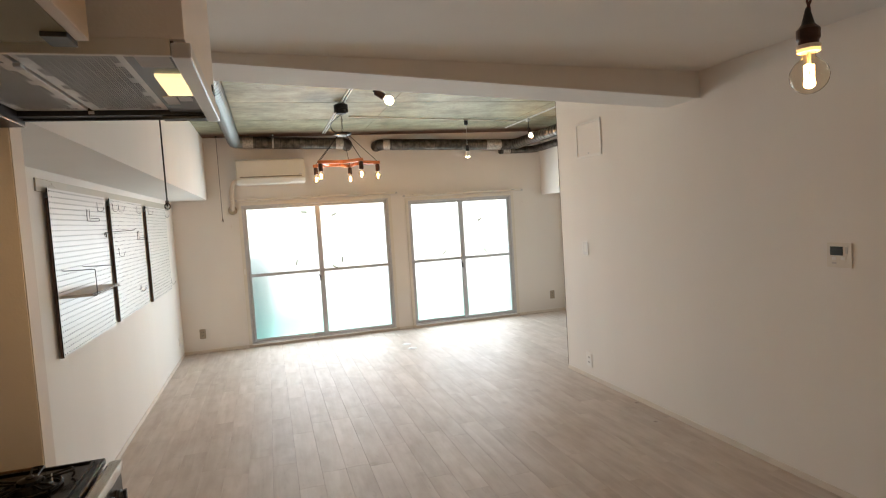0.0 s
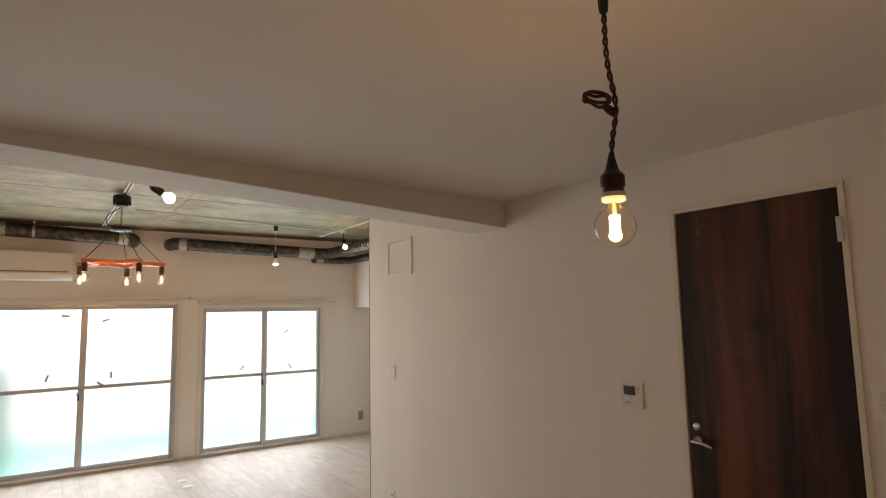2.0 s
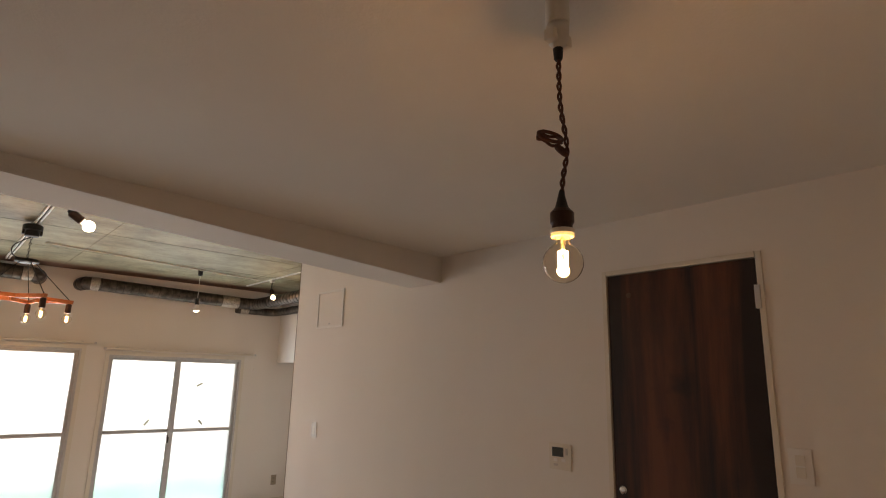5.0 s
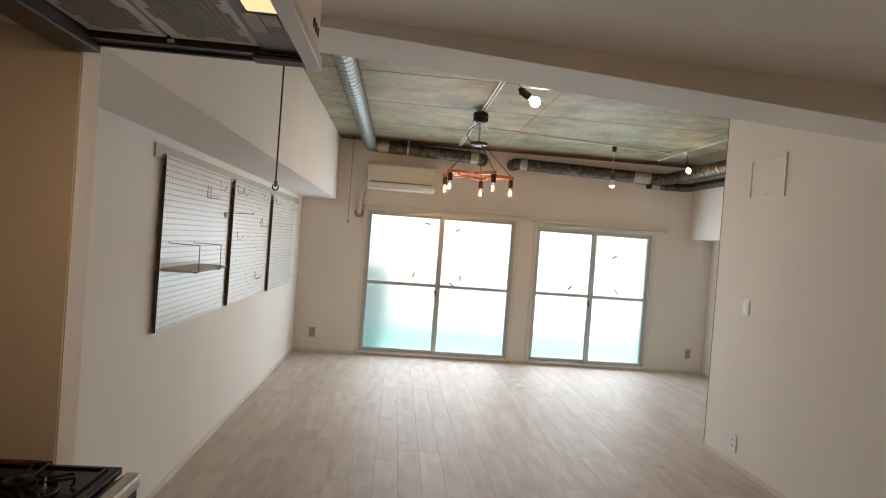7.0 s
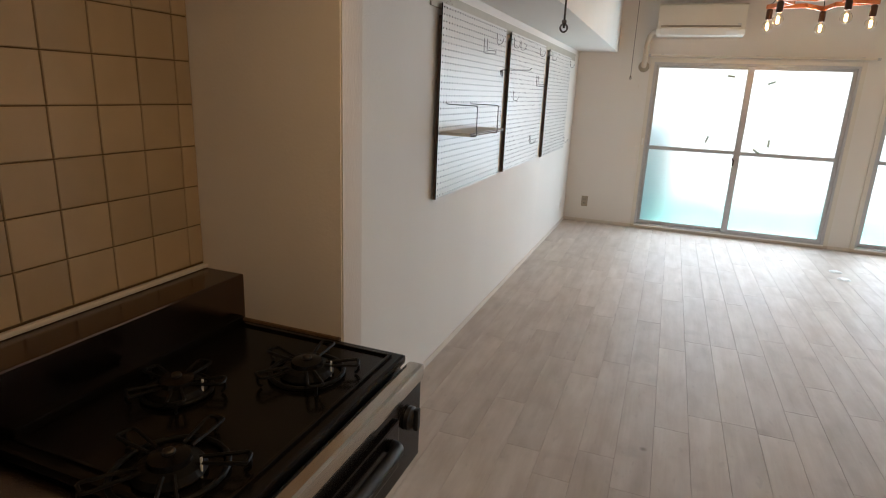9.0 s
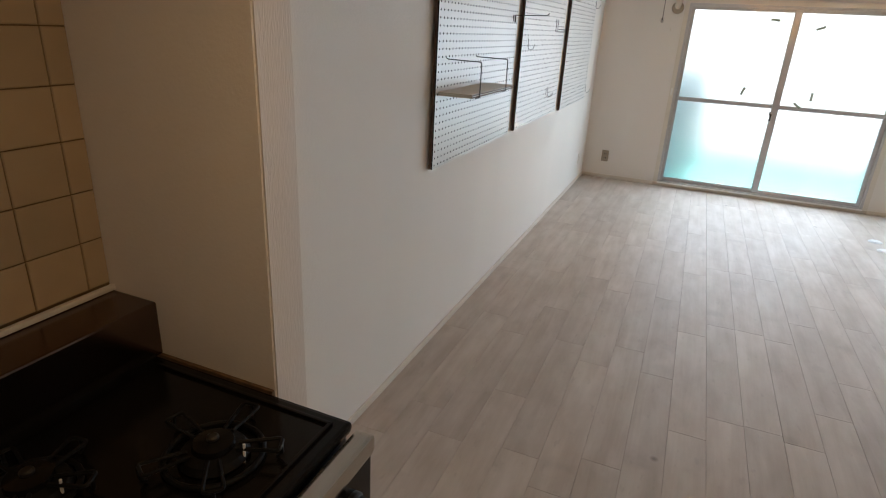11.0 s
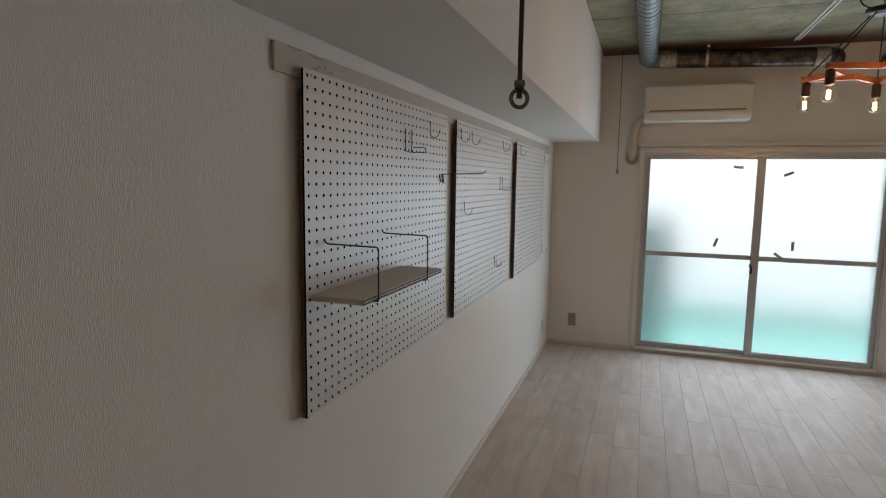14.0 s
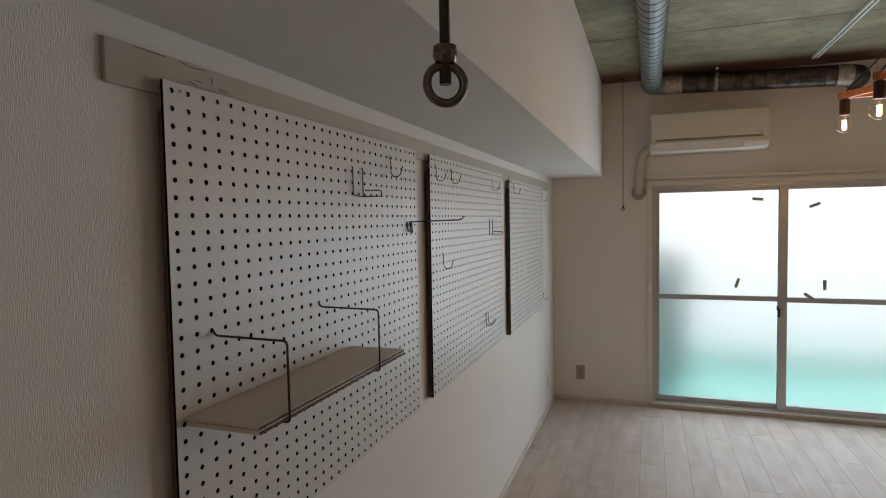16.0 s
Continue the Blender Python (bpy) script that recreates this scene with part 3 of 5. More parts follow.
# ---- door ----
def room_door():
    y0, y1, z1 = DOOR
    root = tagged(empty("door_1", XR, (y0 + y1) / 2, 0, "closed dark walnut door in the partition wall", ""), kind="structure")
    c = (y0 + y1) / 2
    h = (y1 - y0) / 2
    bm = box(-0.006, 0.12, -h, -h + 0.022, 0, z1, 0.003)
    bm = box(-0.010, 0.12, h - 0.022, h, 0, z1, 0.003, bm)
    bm = box(-0.010, 0.12, -h + 0.022, h - 0.022, z1 - 0.022, z1, 0.003, bm)
    part("door_frame", bm, CREAM, root, "cream door frame")
    part("door_leaf", box(0.0, 0.036, -h + 0.025, h - 0.025, 0.006, z1 - 0.025, 0.002), WALNUT, root, "dark walnut door leaf")
    hy = h - 0.062
    handle = part("door_handle", lathe(((0.020, 0), (0.020, 0.005), (0.009, 0.008), (0.008, 0.040)), 20, pose(0, hy, 1.030, 0, -90, 0)), CHROME, root, "chrome lever handle", smooth=True)
    part("lever", sweep(rounded([(-0.040, hy + 0.004, 1.030), (-0.042, hy - 0.04, 1.031), (-0.042, hy - 0.088, 1.018)], 0.03), [0.0075] * 8 + [0.005], 10), CHROME, handle)
    part("lock", lathe(((0.018, 0), (0.018, 0.005), (0.012, 0.008), (0.005, 0.008)), 20, pose(0, hy, 1.088, 0, -90, 0)), CHROME, root, "round chrome lock", smooth=True)
    part("peep_stop", lathe(((0.012, 0), (0.012, 0.004)), 16, pose(0, h - 0.13, 1.915, 0, -90, 0)), BATTEN, root)
    for z in (1.86, 0.25):
        part("hinge", box(-0.016, 0.0, -h + 0.012, -h + 0.032, z - 0.045, z + 0.045, 0.003), ALU, root)


room_door()


# ---- wall plates ----
def plate(name, label, w, h, m, material, insets=(), category="wall socket", group=""):
    """A plate in its own xz plane, its face to -y, with darker or paler insets (x, z, w, h, material)."""
    root = empty(name, 0, 0, 0, label, category, group)
    root.matrix_basis = m
    part("cover", box(-w / 2, w / 2, -0.006, 0, -h / 2, h / 2, 0.002), material, root)
    for n, x, z, iw, ih, im in insets:
        part(n, box(x - iw / 2, x + iw / 2, -0.008, -0.005, z - ih / 2, z + ih / 2, 0.001), im, root)
    return root


slots = [("slot", sx, sz, 0.004, 0.012, DARKHOLE) for sz in (0.022, -0.022) for sx in (-0.008, 0.008)]
plate("wall_socket", "beige double socket low on the window wall by the corner", 0.07, 0.118, pose(0.221, 0, 0.236), BEIGE, slots, group="beige sockets")
plate("wall_socket", "beige double socket low on the window wall by the recess", 0.07, 0.118, pose(4.95, 0, 0.245), BEIGE, slots, group="beige sockets")
P = lambda y, z: pose(XR, y, z, 0, 0, 90) @ pose(0, 0, 0, 0, 0, 180)
PX = lambda y, z: pose(XR, y, z, 0, 0, -90)
plate("wall_socket", "white socket low on the partition wall", 0.085, 0.118, PX(-3.147, 0.165), WHITE, slots)
plate("light_switch", "white switch plate on the partition wall", 0.075, 0.112, PX(-3.178, 1.136), mat("offwhite_plate", (0.64, 0.61, 0.57), 0.45, vary=0.01), [("rocker", 0, 0, 0.03, 0.06, CREAM)], "light switch")
plate("light_switch", "white double switch beside the dark door", 0.075, 0.118, PX(-6.485, 1.263), WHITE, [("rocker", 0, 0.02, 0.03, 0.035, CREAM), ("rocker", 0, -0.02, 0.03, 0.035, CREAM)], "light switch")
plate("heater_controller", "cream water heater remote with a small dark display", 0.125, 0.118, PX(-5.467, 1.188), CREAM, [("display", -0.012, 0.020, 0.064, 0.042, DISPLAY), ("screen_edge", 0.038, 0.024, 0.012, 0.03, STICKER), ("button", -0.025, -0.016, 0.022, 0.014, WHITE), ("button", 0.020, -0.016, 0.022, 0.014, WHITE), ("button", -0.025, -0.038, 0.022, 0.010, STICKER)], "heater control")
plate("wall_socket", "small white blank plate under the pipe sleeve", 0.05, 0.10, pose(0.650, 0, 1.530), WALL, [("slot", 0, -0.01, 0.006, 0.03, TRIM)])
plate("wall_socket", "small white plate beside the narrower window", 0.05, 0.09, pose(4.55, 0, 1.61), WALL, [("slot", 0, 0, 0.006, 0.02, TRIM)])

plate("wall_socket", "small white blank plate low on the long wall near the corner", 0.06, 0.10, pose(0, -0.33, 0.235, 0, 0, 90), WALL, [("slot", 0, 0, 0.02, 0.04, TRIM)])
root = empty("frame_catch", 0.766, -0.016, 0.95, "small white catch on the casing of the wide window", "window catch")
part("body", box(-0.008, 0.008, -0.010, 0.0, -0.035, 0.035, 0.003), WHITE, root)
# access panel
root = empty("access_panel", XR, -3.30, 2.045, "small square papered access panel with a white rim", "access panel")
bm = None
for a in ((-0.19, 0.19, 0.128, 0.145), (-0.19, 0.19, -0.145, -0.128), (-0.19, -0.173, -0.128, 0.128), (0.173, 0.19, -0.128, 0.128)):
    bm = box(-0.010, 0, a[0], a[1], a[2], a[3], 0.002, bm)
part("rim", bm, WHITE, root)
part("panel", box(-0.004, 0, -0.172, 0.172, -0.127, 0.127), WALL, root)
part("catch", box(-0.007, -0.003, -0.01, 0.01, -0.12, -0.11), ALU, root)

# ---- peg boards ----
PITCH_Y, PITCH_Z, HOLE = 0.0355, 0.0292, 0.0046


def perforated(cols, rows, left, top, thick=0.005):
    """A sheet in the yz plane, its face to +x, with real round holes."""
    verts, faces, n = [], [], 8
    w, h = cols * PITCH_Y, rows * PITCH_Z
    for c in range(cols):
        for r in range(rows):
            cy, cz = (c + 0.5) * PITCH_Y, -(r + 0.5) * PITCH_Z
            base = len(verts)
            for x in (thick, 0.0):
                for k in range(n):
                    a = 2 * math.pi * (k + 0.5) / n
                    verts.append((x, cy + HOLE * 1.05 * math.cos(a), cz + HOLE * math.sin(a)))
            for k in range(n):
                a = 2 * math.pi * (k + 0.5) / n
                s = 1 / max(abs(math.cos(a)), abs(math.sin(a)))
                ky, kz = math.cos(a) * s, math.sin(a) * s
                verts.append((thick, cy + ky * PITCH_Y / 2, cz + kz * PITCH_Z / 2))
            for sy, sz in ((1, 1), (-1, 1), (-1, -1), (1, -1)):
                verts.append((thick, cy + sy * PITCH_Y / 2, cz + sz * PITCH_Z / 2))
            f, bk, o, cn = base, base + n, base + 2 * n, base + 3 * n
            for k in range(n):
                j = (k + 1) % n
                faces.append((f + k, f + j, bk + j, bk + k))
                if k % 2 == 0:
                    faces.append((f + k, o + k, cn + k // 2, o + j, f + j))
                else:
                    faces.append((f + k, o + k, o + j, f + j))
    b = len(verts)
    for x in (thick, 0.0):
        verts += [(x, 0, 0), (x, w, 0), (x, w, -h), (x, 0, -h)]
    for k in range(4):
        j = (k + 1) % 4
        faces.append((b + k, b + j, b + 4 + j, b + 4 + k))
    me = bpy.data.meshes.new("sheet")
    me.from_pydata(verts, [], faces)
    bm = bmesh.new()
    bm.from_mesh(me)
    bpy.data.meshes.remove(me)
    bmesh.ops.remove_doubles(bm, verts=bm.verts, dist=0.00005)
    bmesh.ops.recalc_face_normals(bm, faces=bm.faces)
    # hole walls coloured as if in shade; the sheet edges share it
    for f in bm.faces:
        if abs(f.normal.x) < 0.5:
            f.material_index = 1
    return bm


def peg_board(y0, cols, rows, top, label):
    root = empty("peg_board", 0.0, y0, top, label, "peg board", "peg boards on the long wall")
    w, h = cols * PITCH_Y, rows * PITCH_Z
    sheet = part("sheet", perforated(cols, rows, 0, 0), PEG, root, "white perforated hardboard")
    sheet.data.materials.append(HOLE_SHADE)
    sheet.location.x = 0.022
    bm = box(0.010, 0.0215, 0.004, 0.014, -h, -0.05)
    part("edge_batten", bm, BATTEN, root, "dark brown edge strip")
    bm2 = box(0.010, 0.0215, w - 0.014, w - 0.004, -h, -0.05)
    part("edge_batten", bm2, BATTEN, root, "dark brown edge strip")
    # added dark sheet close behind the board, standing in for shade in the holes
    part("backing", box(0.014, 0.0210, 0.016, w - 0.016, -h + 0.01, -0.066), HOLE_SHADE, root)
    for yy in (PITCH_Y, w - PITCH_Y):
        part("screw", lathe(((0.0035, 0), (0.003, 0.0015)), 10, pose(0.027, yy, -0.013, 0, 90, 0)), CHROME, root)
    part("foot_clip", box(0.003, 0.0215, 0.006, 0.022, -h - 0.004, -h + 0.016, 0.002), BEIGE, root)


structure("picture_rail", box(0.0, 0.009, -4.238, -0.30, 1.741, 1.808, 0.002), mat("aged_cream_board", (0.43, 0.405, 0.33), 0.55, vary=0.05, scale=12), "flat cream backing board along the long wall")
peg_board(-4.150, 30, 30, 1.762, "large white peg board carrying a small hanging shelf")
peg_board(-2.955, 30, 30, 1.762, "large white peg board with wire hooks")
peg_board(-1.712, 30, 30, 1.750, "large white peg board next to the window corner")


root = empty("rail_cracks", 0.0095, -4.075, 1.779, "thin dark cracks in the cream backing board", "crack")
for pts in (((-0.11, 0.0262), (-0.05, 0.0258)), ((-0.02, 0.0255), (0.01, 0.022), (0.045, 0.0245)), ((0.0, -0.003), (0.02, -0.006)), ((0.015, 0.002), (0.035, 0.0)), ((0.075, -0.001), (0.10, -0.004)), ((0.055, 0.014), (0.06, 0.006), (0.054, 0.002))):
    part("crack", sweep([(0, py, pz) for py, pz in pts], 0.0006, 4), BATTEN, root)


def hang(name, label, bm_parts, category="hook", group="wire hooks on the peg boards"):
    root = empty(name, 0.027, bm_parts[0], bm_parts[1], label, category, group)
    for n, pts, r in bm_parts[2]:
        part(n, sweep(rounded(pts, 0.008, 4), r, 8), WIRE, root, smooth=True)
    return root


def j_hook(y, z, label="small chrome wire J hook on a peg board", size=1.0):
    s = size
    arc = [(0.002, 0, 0), (0.006, 0, -0.010), (0.006, 0, -0.045 * s)]
    arc += [(0.006 + 0.017 * s * (1 - math.cos(a)), 0, -0.045 * s - 0.017 * s * math.sin(a)) for a in (0.5, 1.0, 1.6, 2.1, 2.6)]
    arc.append((0.045 * s, 0, -0.030 * s))
    hang("wire_hook", label, (y, z, [("wire", arc, 0.0016)]))


for y, z in ((-3.298, 1.721), (-2.905, 1.731), (-2.732, 1.731), (-2.112, 1.731), (-2.841, 1.407), (-2.257, 1.086), (-2.216, 1.086), (-1.624, 1.731), (-0.704, 1.718), (-0.678, 0.993)):
    j_hook(y, z)


def double_hook(y, z):
    hang("wire_holder", "chrome wire holder with two uprights and a loop", (y, z, [
        ("wire", [(0.002, 0, 0), (0.005, 0, -0.003), (0.005, 0, -0.075), (0.005, 0.055, -0.077), (0.05, 0.055, -0.077), (0.05, 0.075, -0.077), (0.05, 0.075, -0.06), (0.01, 0.055, -0.06)], 0.0018),
        ("upright", [(0.002, 0.055, 0), (0.005, 0.055, -0.003), (0.005, 0.055, -0.077)], 0.0018)]), "hook", "wire holders on the peg boards")


double_hook(-3.533, 1.672)
double_hook(-2.166, 1.527)
hang("long_hook", "long straight chrome display hook reaching out from a peg board", (-3.157, 1.524, [
    ("arm", [(0.004, 0, 0), (0.178, 0.0, 0.004), (0.190, 0.0, 0.016)], 0.0022),
    ("clip", [(0.002, -0.018, 0), (0.006, -0.018, -0.03), (0.006, 0.018, -0.03), (0.002, 0.018, 0)], 0.0022),
    ("clip", [(0.006, -0.008, 0), (0.012, -0.006, -0.035), (0.012, 0.006, -0.035), (0.006, 0.008, 0)], 0.0018)]))


def wire_shelf():
    root = empty("hanging_shelf", 0.027, -4.132, 1.199, "small white shelf hung by two wires from a peg board", "shelf")
    d, w = 0.150, 0.572
    part("board", box(0.003, d, 0, w, 0.0, 0.006, 0.001), SHELFM, root, "pale shelf board")
    part("board", box(0.003, d, 0, w, -0.009, -0.001, 0.001), SHELFM, root)
    bm = box(d, d + 0.0015, 0, w, 0.0, 0.0045)
    bm = box(d, d + 0.0015, 0, w, -0.0085, -0.003, bm=bm)
    part("front_edge", bm, BATTEN, root, "dark brown front edge")
    for y in (0.074, 0.425):
        part("hanger", sweep(rounded([(0.0, y, 0.139), (0.003, y, 0.133), (0.010, y, 0.130), (d + 0.005, y, 0.128), (d + 0.006, y, -0.012), (d - 0.03, y, -0.013)], 0.008, 4), 0.0022, 8), DSTEEL, root, "dark wire hanger", smooth=True)


wire_shelf()


# ---- air conditioner ----
def air_conditioner():
    root = empty("air_conditioner", 1.166, 0, 2.007, "cream wall-mounted air conditioner above the wide window", "air conditioner")
    w, h, d = 0.80, 0.297, 0.22
    bm = bmesh.new()
    prof = [(0, 0), (-0.14, 0.0), (-0.195, 0.015), (-d, 0.055), (-d, h - 0.02), (-d + 0.02, h), (0, h)]
    for x in (-w / 2, w / 2):
        for y, z in prof:
            bm.verts.new((x, y, z))
    bm.verts.ensure_lookup_table()
    k = len(prof)
    for i in range(k):
        j = (i + 1) % k
        bm.faces.new((bm.verts[i], bm.verts[j], bm.verts[k + j], bm.verts[k + i]))
    bm.faces.new(bm.verts[:k])
    bm.faces.new(bm.verts[k:][::-1])
    bmesh.ops.recalc_face_normals(bm, faces=bm.faces)
    bmesh.ops.bevel(bm, geom=bm.edges[:], offset=0.006, segments=2, affect="EDGES")
    part("casing", bm, CREAM, root)
    part("front_panel", box(-w / 2 + 0.012, w / 2 - 0.012, -d - 0.006, -d + 0.004, 0.095, h - 0.02, 0.003), CREAM, root)
    part("air_gap", box(-w / 2 + 0.04, w / 2 - 0.04, -d - 0.003, -d + 0.004, 0.080, 0.094), mat("shaded_slot", (0.25, 0.22, 0.18), 0.6), root)
    fl = part("flap", box(-w / 2 + 0.04, w / 2 - 0.16, -0.004, 0.003, -0.034, 0.034, 0.002), CREAM, root, "cream louvre flap")
    fl.matrix_basis = pose(0, -0.213, 0.040, 24, 0, 0)
    part("badge", box(w / 2 - 0.07, w / 2 - 0.04, -d - 0.008, -d - 0.004, 0.100, 0.112), ALU, root)
    part("top_grille", box(-w / 2 + 0.03, w / 2 - 0.03, -d + 0.03, -0.02, h - 0.001, h + 0.004, 0.001), WHITE, root)


air_conditioner()
root = empty("pipe_cover", 0.712, 0, 1.735, "cream air conditioner pipe going into a round wall cap", "pipe")
part("pipe", sweep(rounded([(0.08, -0.07, 0.33), (0.01, -0.07, 0.31), (-0.02, -0.06, 0.22), (-0.025, -0.055, 0.05), (-0.03, -0.03, 0.0), (-0.03, 0.0, -0.01)], 0.06), 0.028, 14), mat("aged_pipe_cover", (0.56, 0.49, 0.40), 0.5), root, smooth=True)
part("wall_cap", lathe(((0.055, 0), (0.055, 0.010), (0.045, 0.016)), 24, pose(-0.03, 0, -0.02, 90, 0, 0)), BEIGE, root)
part("drain_cord", sweep([(-0.035, -0.01, -0.02), (-0.033, -0.015, 0.06), (-0.03, -0.085, 0.10)], 0.004, 6), WHITE, root)


# ---- ducts ----
def duct(name, label, points, radius, material, rib=0.04, bend=0.12, tapes=(), depth=0.006, steps=20):
    root = empty(name, *points[0], label, "air duct", "air ducts")
    origin = Vector(points[0])
    path = even(rounded([Vector(p) - origin for p in points], bend, 8), 0.008)
    radii = [radius - (depth if (k * 0.008) % rib < 0.008 else 0.0) for k in range(len(path))]
    part("pipe", sweep(path, radii, steps), material, root, smooth=False)
    total = len(path) * 0.008
    for k in range(1, int(total / rib)):
        i = int(k * rib / 0.008)
        if i + 1 < len(path):
            part("seam", sweep([path[i], path[i] + (path[i + 1] - path[i]) * 0.5], radius + 0.0015, steps), SEAM, root)
    for a, b in tapes:
        i, j = int(a / 0.008), min(int(b / 0.008), len(path) - 1)
        part("foil_band", sweep(path[i:j], radius + 0.003, steps), TAPEM, root, "pale foil tape band", smooth=True)
    return root


duct("air_duct", "shiny ribbed aluminium duct along the side soffit", [(0.775, -4.46, 2.515), (0.775, -0.20, 2.515), (0.90, -0.20, 2.51)], 0.072, FLEX, 0.085, 0.10, [(0.0, 0.05)], 0.002)
duct("air_duct", "dull galvanised spiral duct above the air conditioner", [(0.87, -0.20, 2.51), (2.11, -0.20, 2.465), (2.13, -0.001, 2.465)], 0.070, GALV, 0.073, 0.13, [(0.0, 0.13), (0.34, 0.37), (1.10, 1.19)], 0.003)
duct("air_duct", "dull galvanised spiral duct above the narrower window", [(2.51, -0.001, 2.445), (2.53, -0.18, 2.445), (4.40, -0.18, 2.40), (4.46, -3.49, 2.43)], 0.070, GALV, 0.073, 0.16, [(0.20, 0.28), (1.60, 1.82)], 0.004)
duct("air_duct", "thin silver duct branching towards the recess", [(4.22, -0.07, 2.335), (4.73, -0.09, 2.335), (4.76, -3.49, 2.35)], 0.048, GALV, 0.08, 0.12, [(0.05, 0.16)], 0.003)


# ---- lamps ----
def globe_bulb(root, r, stem, at=(0, 0, 0), pre=""):
    """A clear bulb hanging down from at: socket, glass, filament."""
    x, y, z = at
    m = Matrix.Translation(at)
    prof = [(0.013, 0.0), (0.013, -stem)]
    for k in range(1, 12):
        a = math.pi * k / 12
        prof.append((max(r * math.sin(a), 0.002) if k > 2 else max(r * math.sin(a), 0.014), -stem - r + r * math.cos(a)))
    prof.append((0.001, -stem - 2 * r))
    prof += [(max(a - 0.0008, 0.0004), b + (0.0008 if k == len(prof) - 1 else 0)) for k, (a, b) in enumerate(prof)][::-1]
    bulb = part("bulb", lathe(prof, 24, m, cap=False), BULBGLASS, root, "clear glass bulb", smooth=True)
    bulb.visible_shadow = False
    bm = None
    n = 6
    for k in range(n):
        a0, a1 = 2 * math.pi * k / n, 2 * math.pi * (k + 0.5) / n
        rr = r * 0.21
        top, low = z - stem - r * 0.42, z - stem - r * 1.45
        bm = sweep([(x + rr * math.cos(a0), y + rr * math.sin(a0), top), (x + rr * math.cos(a1), y + rr * math.sin(a1), low)], 0.0020, 5, bm)
    part("filament", bm, FILAMENT, bulb, "glowing filament")
    part("stem", sweep([(x, y, z - 0.004), (x, y, z - stem - r * 0.5)], 0.004, 8), WHITE, bulb)
    bulb_data = (x, y, z - stem - r * 1.4)
    return bulb_data


def kitchen_pendant(px, py, power):
    root = empty("pendant_lamp", px, py, KCEIL, "knotted brown cloth cord pendant with a clear globe bulb", "pendant lamp", "knotted kitchen pendants")
    part("ceiling_base", lathe(((0.024, 0), (0.024, -0.052), (0.020, -0.056)), 28), CREAM, root, "cream round ceiling base", smooth=False)
    part("ceiling_rose", lathe(((0.023, -0.056), (0.022, -0.084), (0.014, -0.100), (0.010, -0.106)), 24), CREAM, root, "cream ceiling plug", smooth=True)
    part("plug", box(-0.030, 0.030, -0.012, 0.012, -0.096, -0.072, 0.004), CREAM, root)
    part("strain_relief", lathe(((0.0105, -0.102), (0.0085, -0.128), (0.006, -0.132)), 12), BLACK, root)
    top, knot, low = -0.128, -0.318, -0.418
    bm = None
    for ph in (0, math.pi):
        pts = []
        for k in range(120):
            t = k / 119
            z = top + (low - top) * t
            bend = 0.02 * math.exp(-((t - 0.62) / 0.2) ** 2)
            pts.append((bend + 0.0030 * math.cos(42 * t + ph), 0.0030 * math.sin(42 * t + ph), z))
        bm = sweep(pts, 0.0026, 6, bm)
    loop = [(0.002 - 0.032 + 0.032 * math.cos(a), 0.012 * math.sin(a), knot + 0.018 + 0.016 * math.sin(a + 0.5)) for a in (2 * math.pi * k / 24 for k in range(24))]
    bm = sweep(loop, 0.0034, 8, bm, closed=True)
    loop = [(px_ + 0.003, py_ + 0.004, pz_ - 0.004 + 0.003 * math.sin(i)) for i, (px_, py_, pz_) in enumerate(loop)]
    bm = sweep(loop, 0.0030, 8, bm, closed=True)
    ring = [(0.004 + 0.010 * math.cos(a), 0.008 * math.sin(a), knot + 0.010 * math.sin(a)) for a in (2 * math.pi * k / 14 for k in range(14))]
    bm = sweep(ring, 0.005, 8, bm, closed=True)
    part("cord", bm, CORD, root, "twisted brown cloth cord tied in a knot")
    part("cord_grip", lathe(((0.004, low + 0.02), (0.012, low - 0.012), (0.016, low - 0.018)), 16), BLACK, root)
    part("socket", lathe(((0.015, low - 0.016), (0.022, low - 0.024), (0.022, low - 0.042), (0.019, low - 0.046), (0.019, low - 0.055)), 24), BROWNM, root, "bronze lamp socket")
    part("socket_collar", lathe(((0.0225, low - 0.055), (0.0225, low - 0.063)), 24), CREAM, root, "cream porcelain collar")
    # rim emits a little itself, in place of bulb light falling on it
    part("socket_rim", lathe(((0.021, low - 0.063), (0.021, low - 0.069)), 24), emission("socket_rim_painted_glow", (1.0, 0.66, 0.22), 0.35), root)
    x, y, z = globe_bulb(root, 0.037, 0.014, (0, 0, low - 0.066))
    bulb_light(px + x, py + y, KCEIL + z, power, radius=0.012)


kitchen_pendant(2.168, -6.607, 1.15)
kitchen_pendant(2.65, -7.95, 0.5)


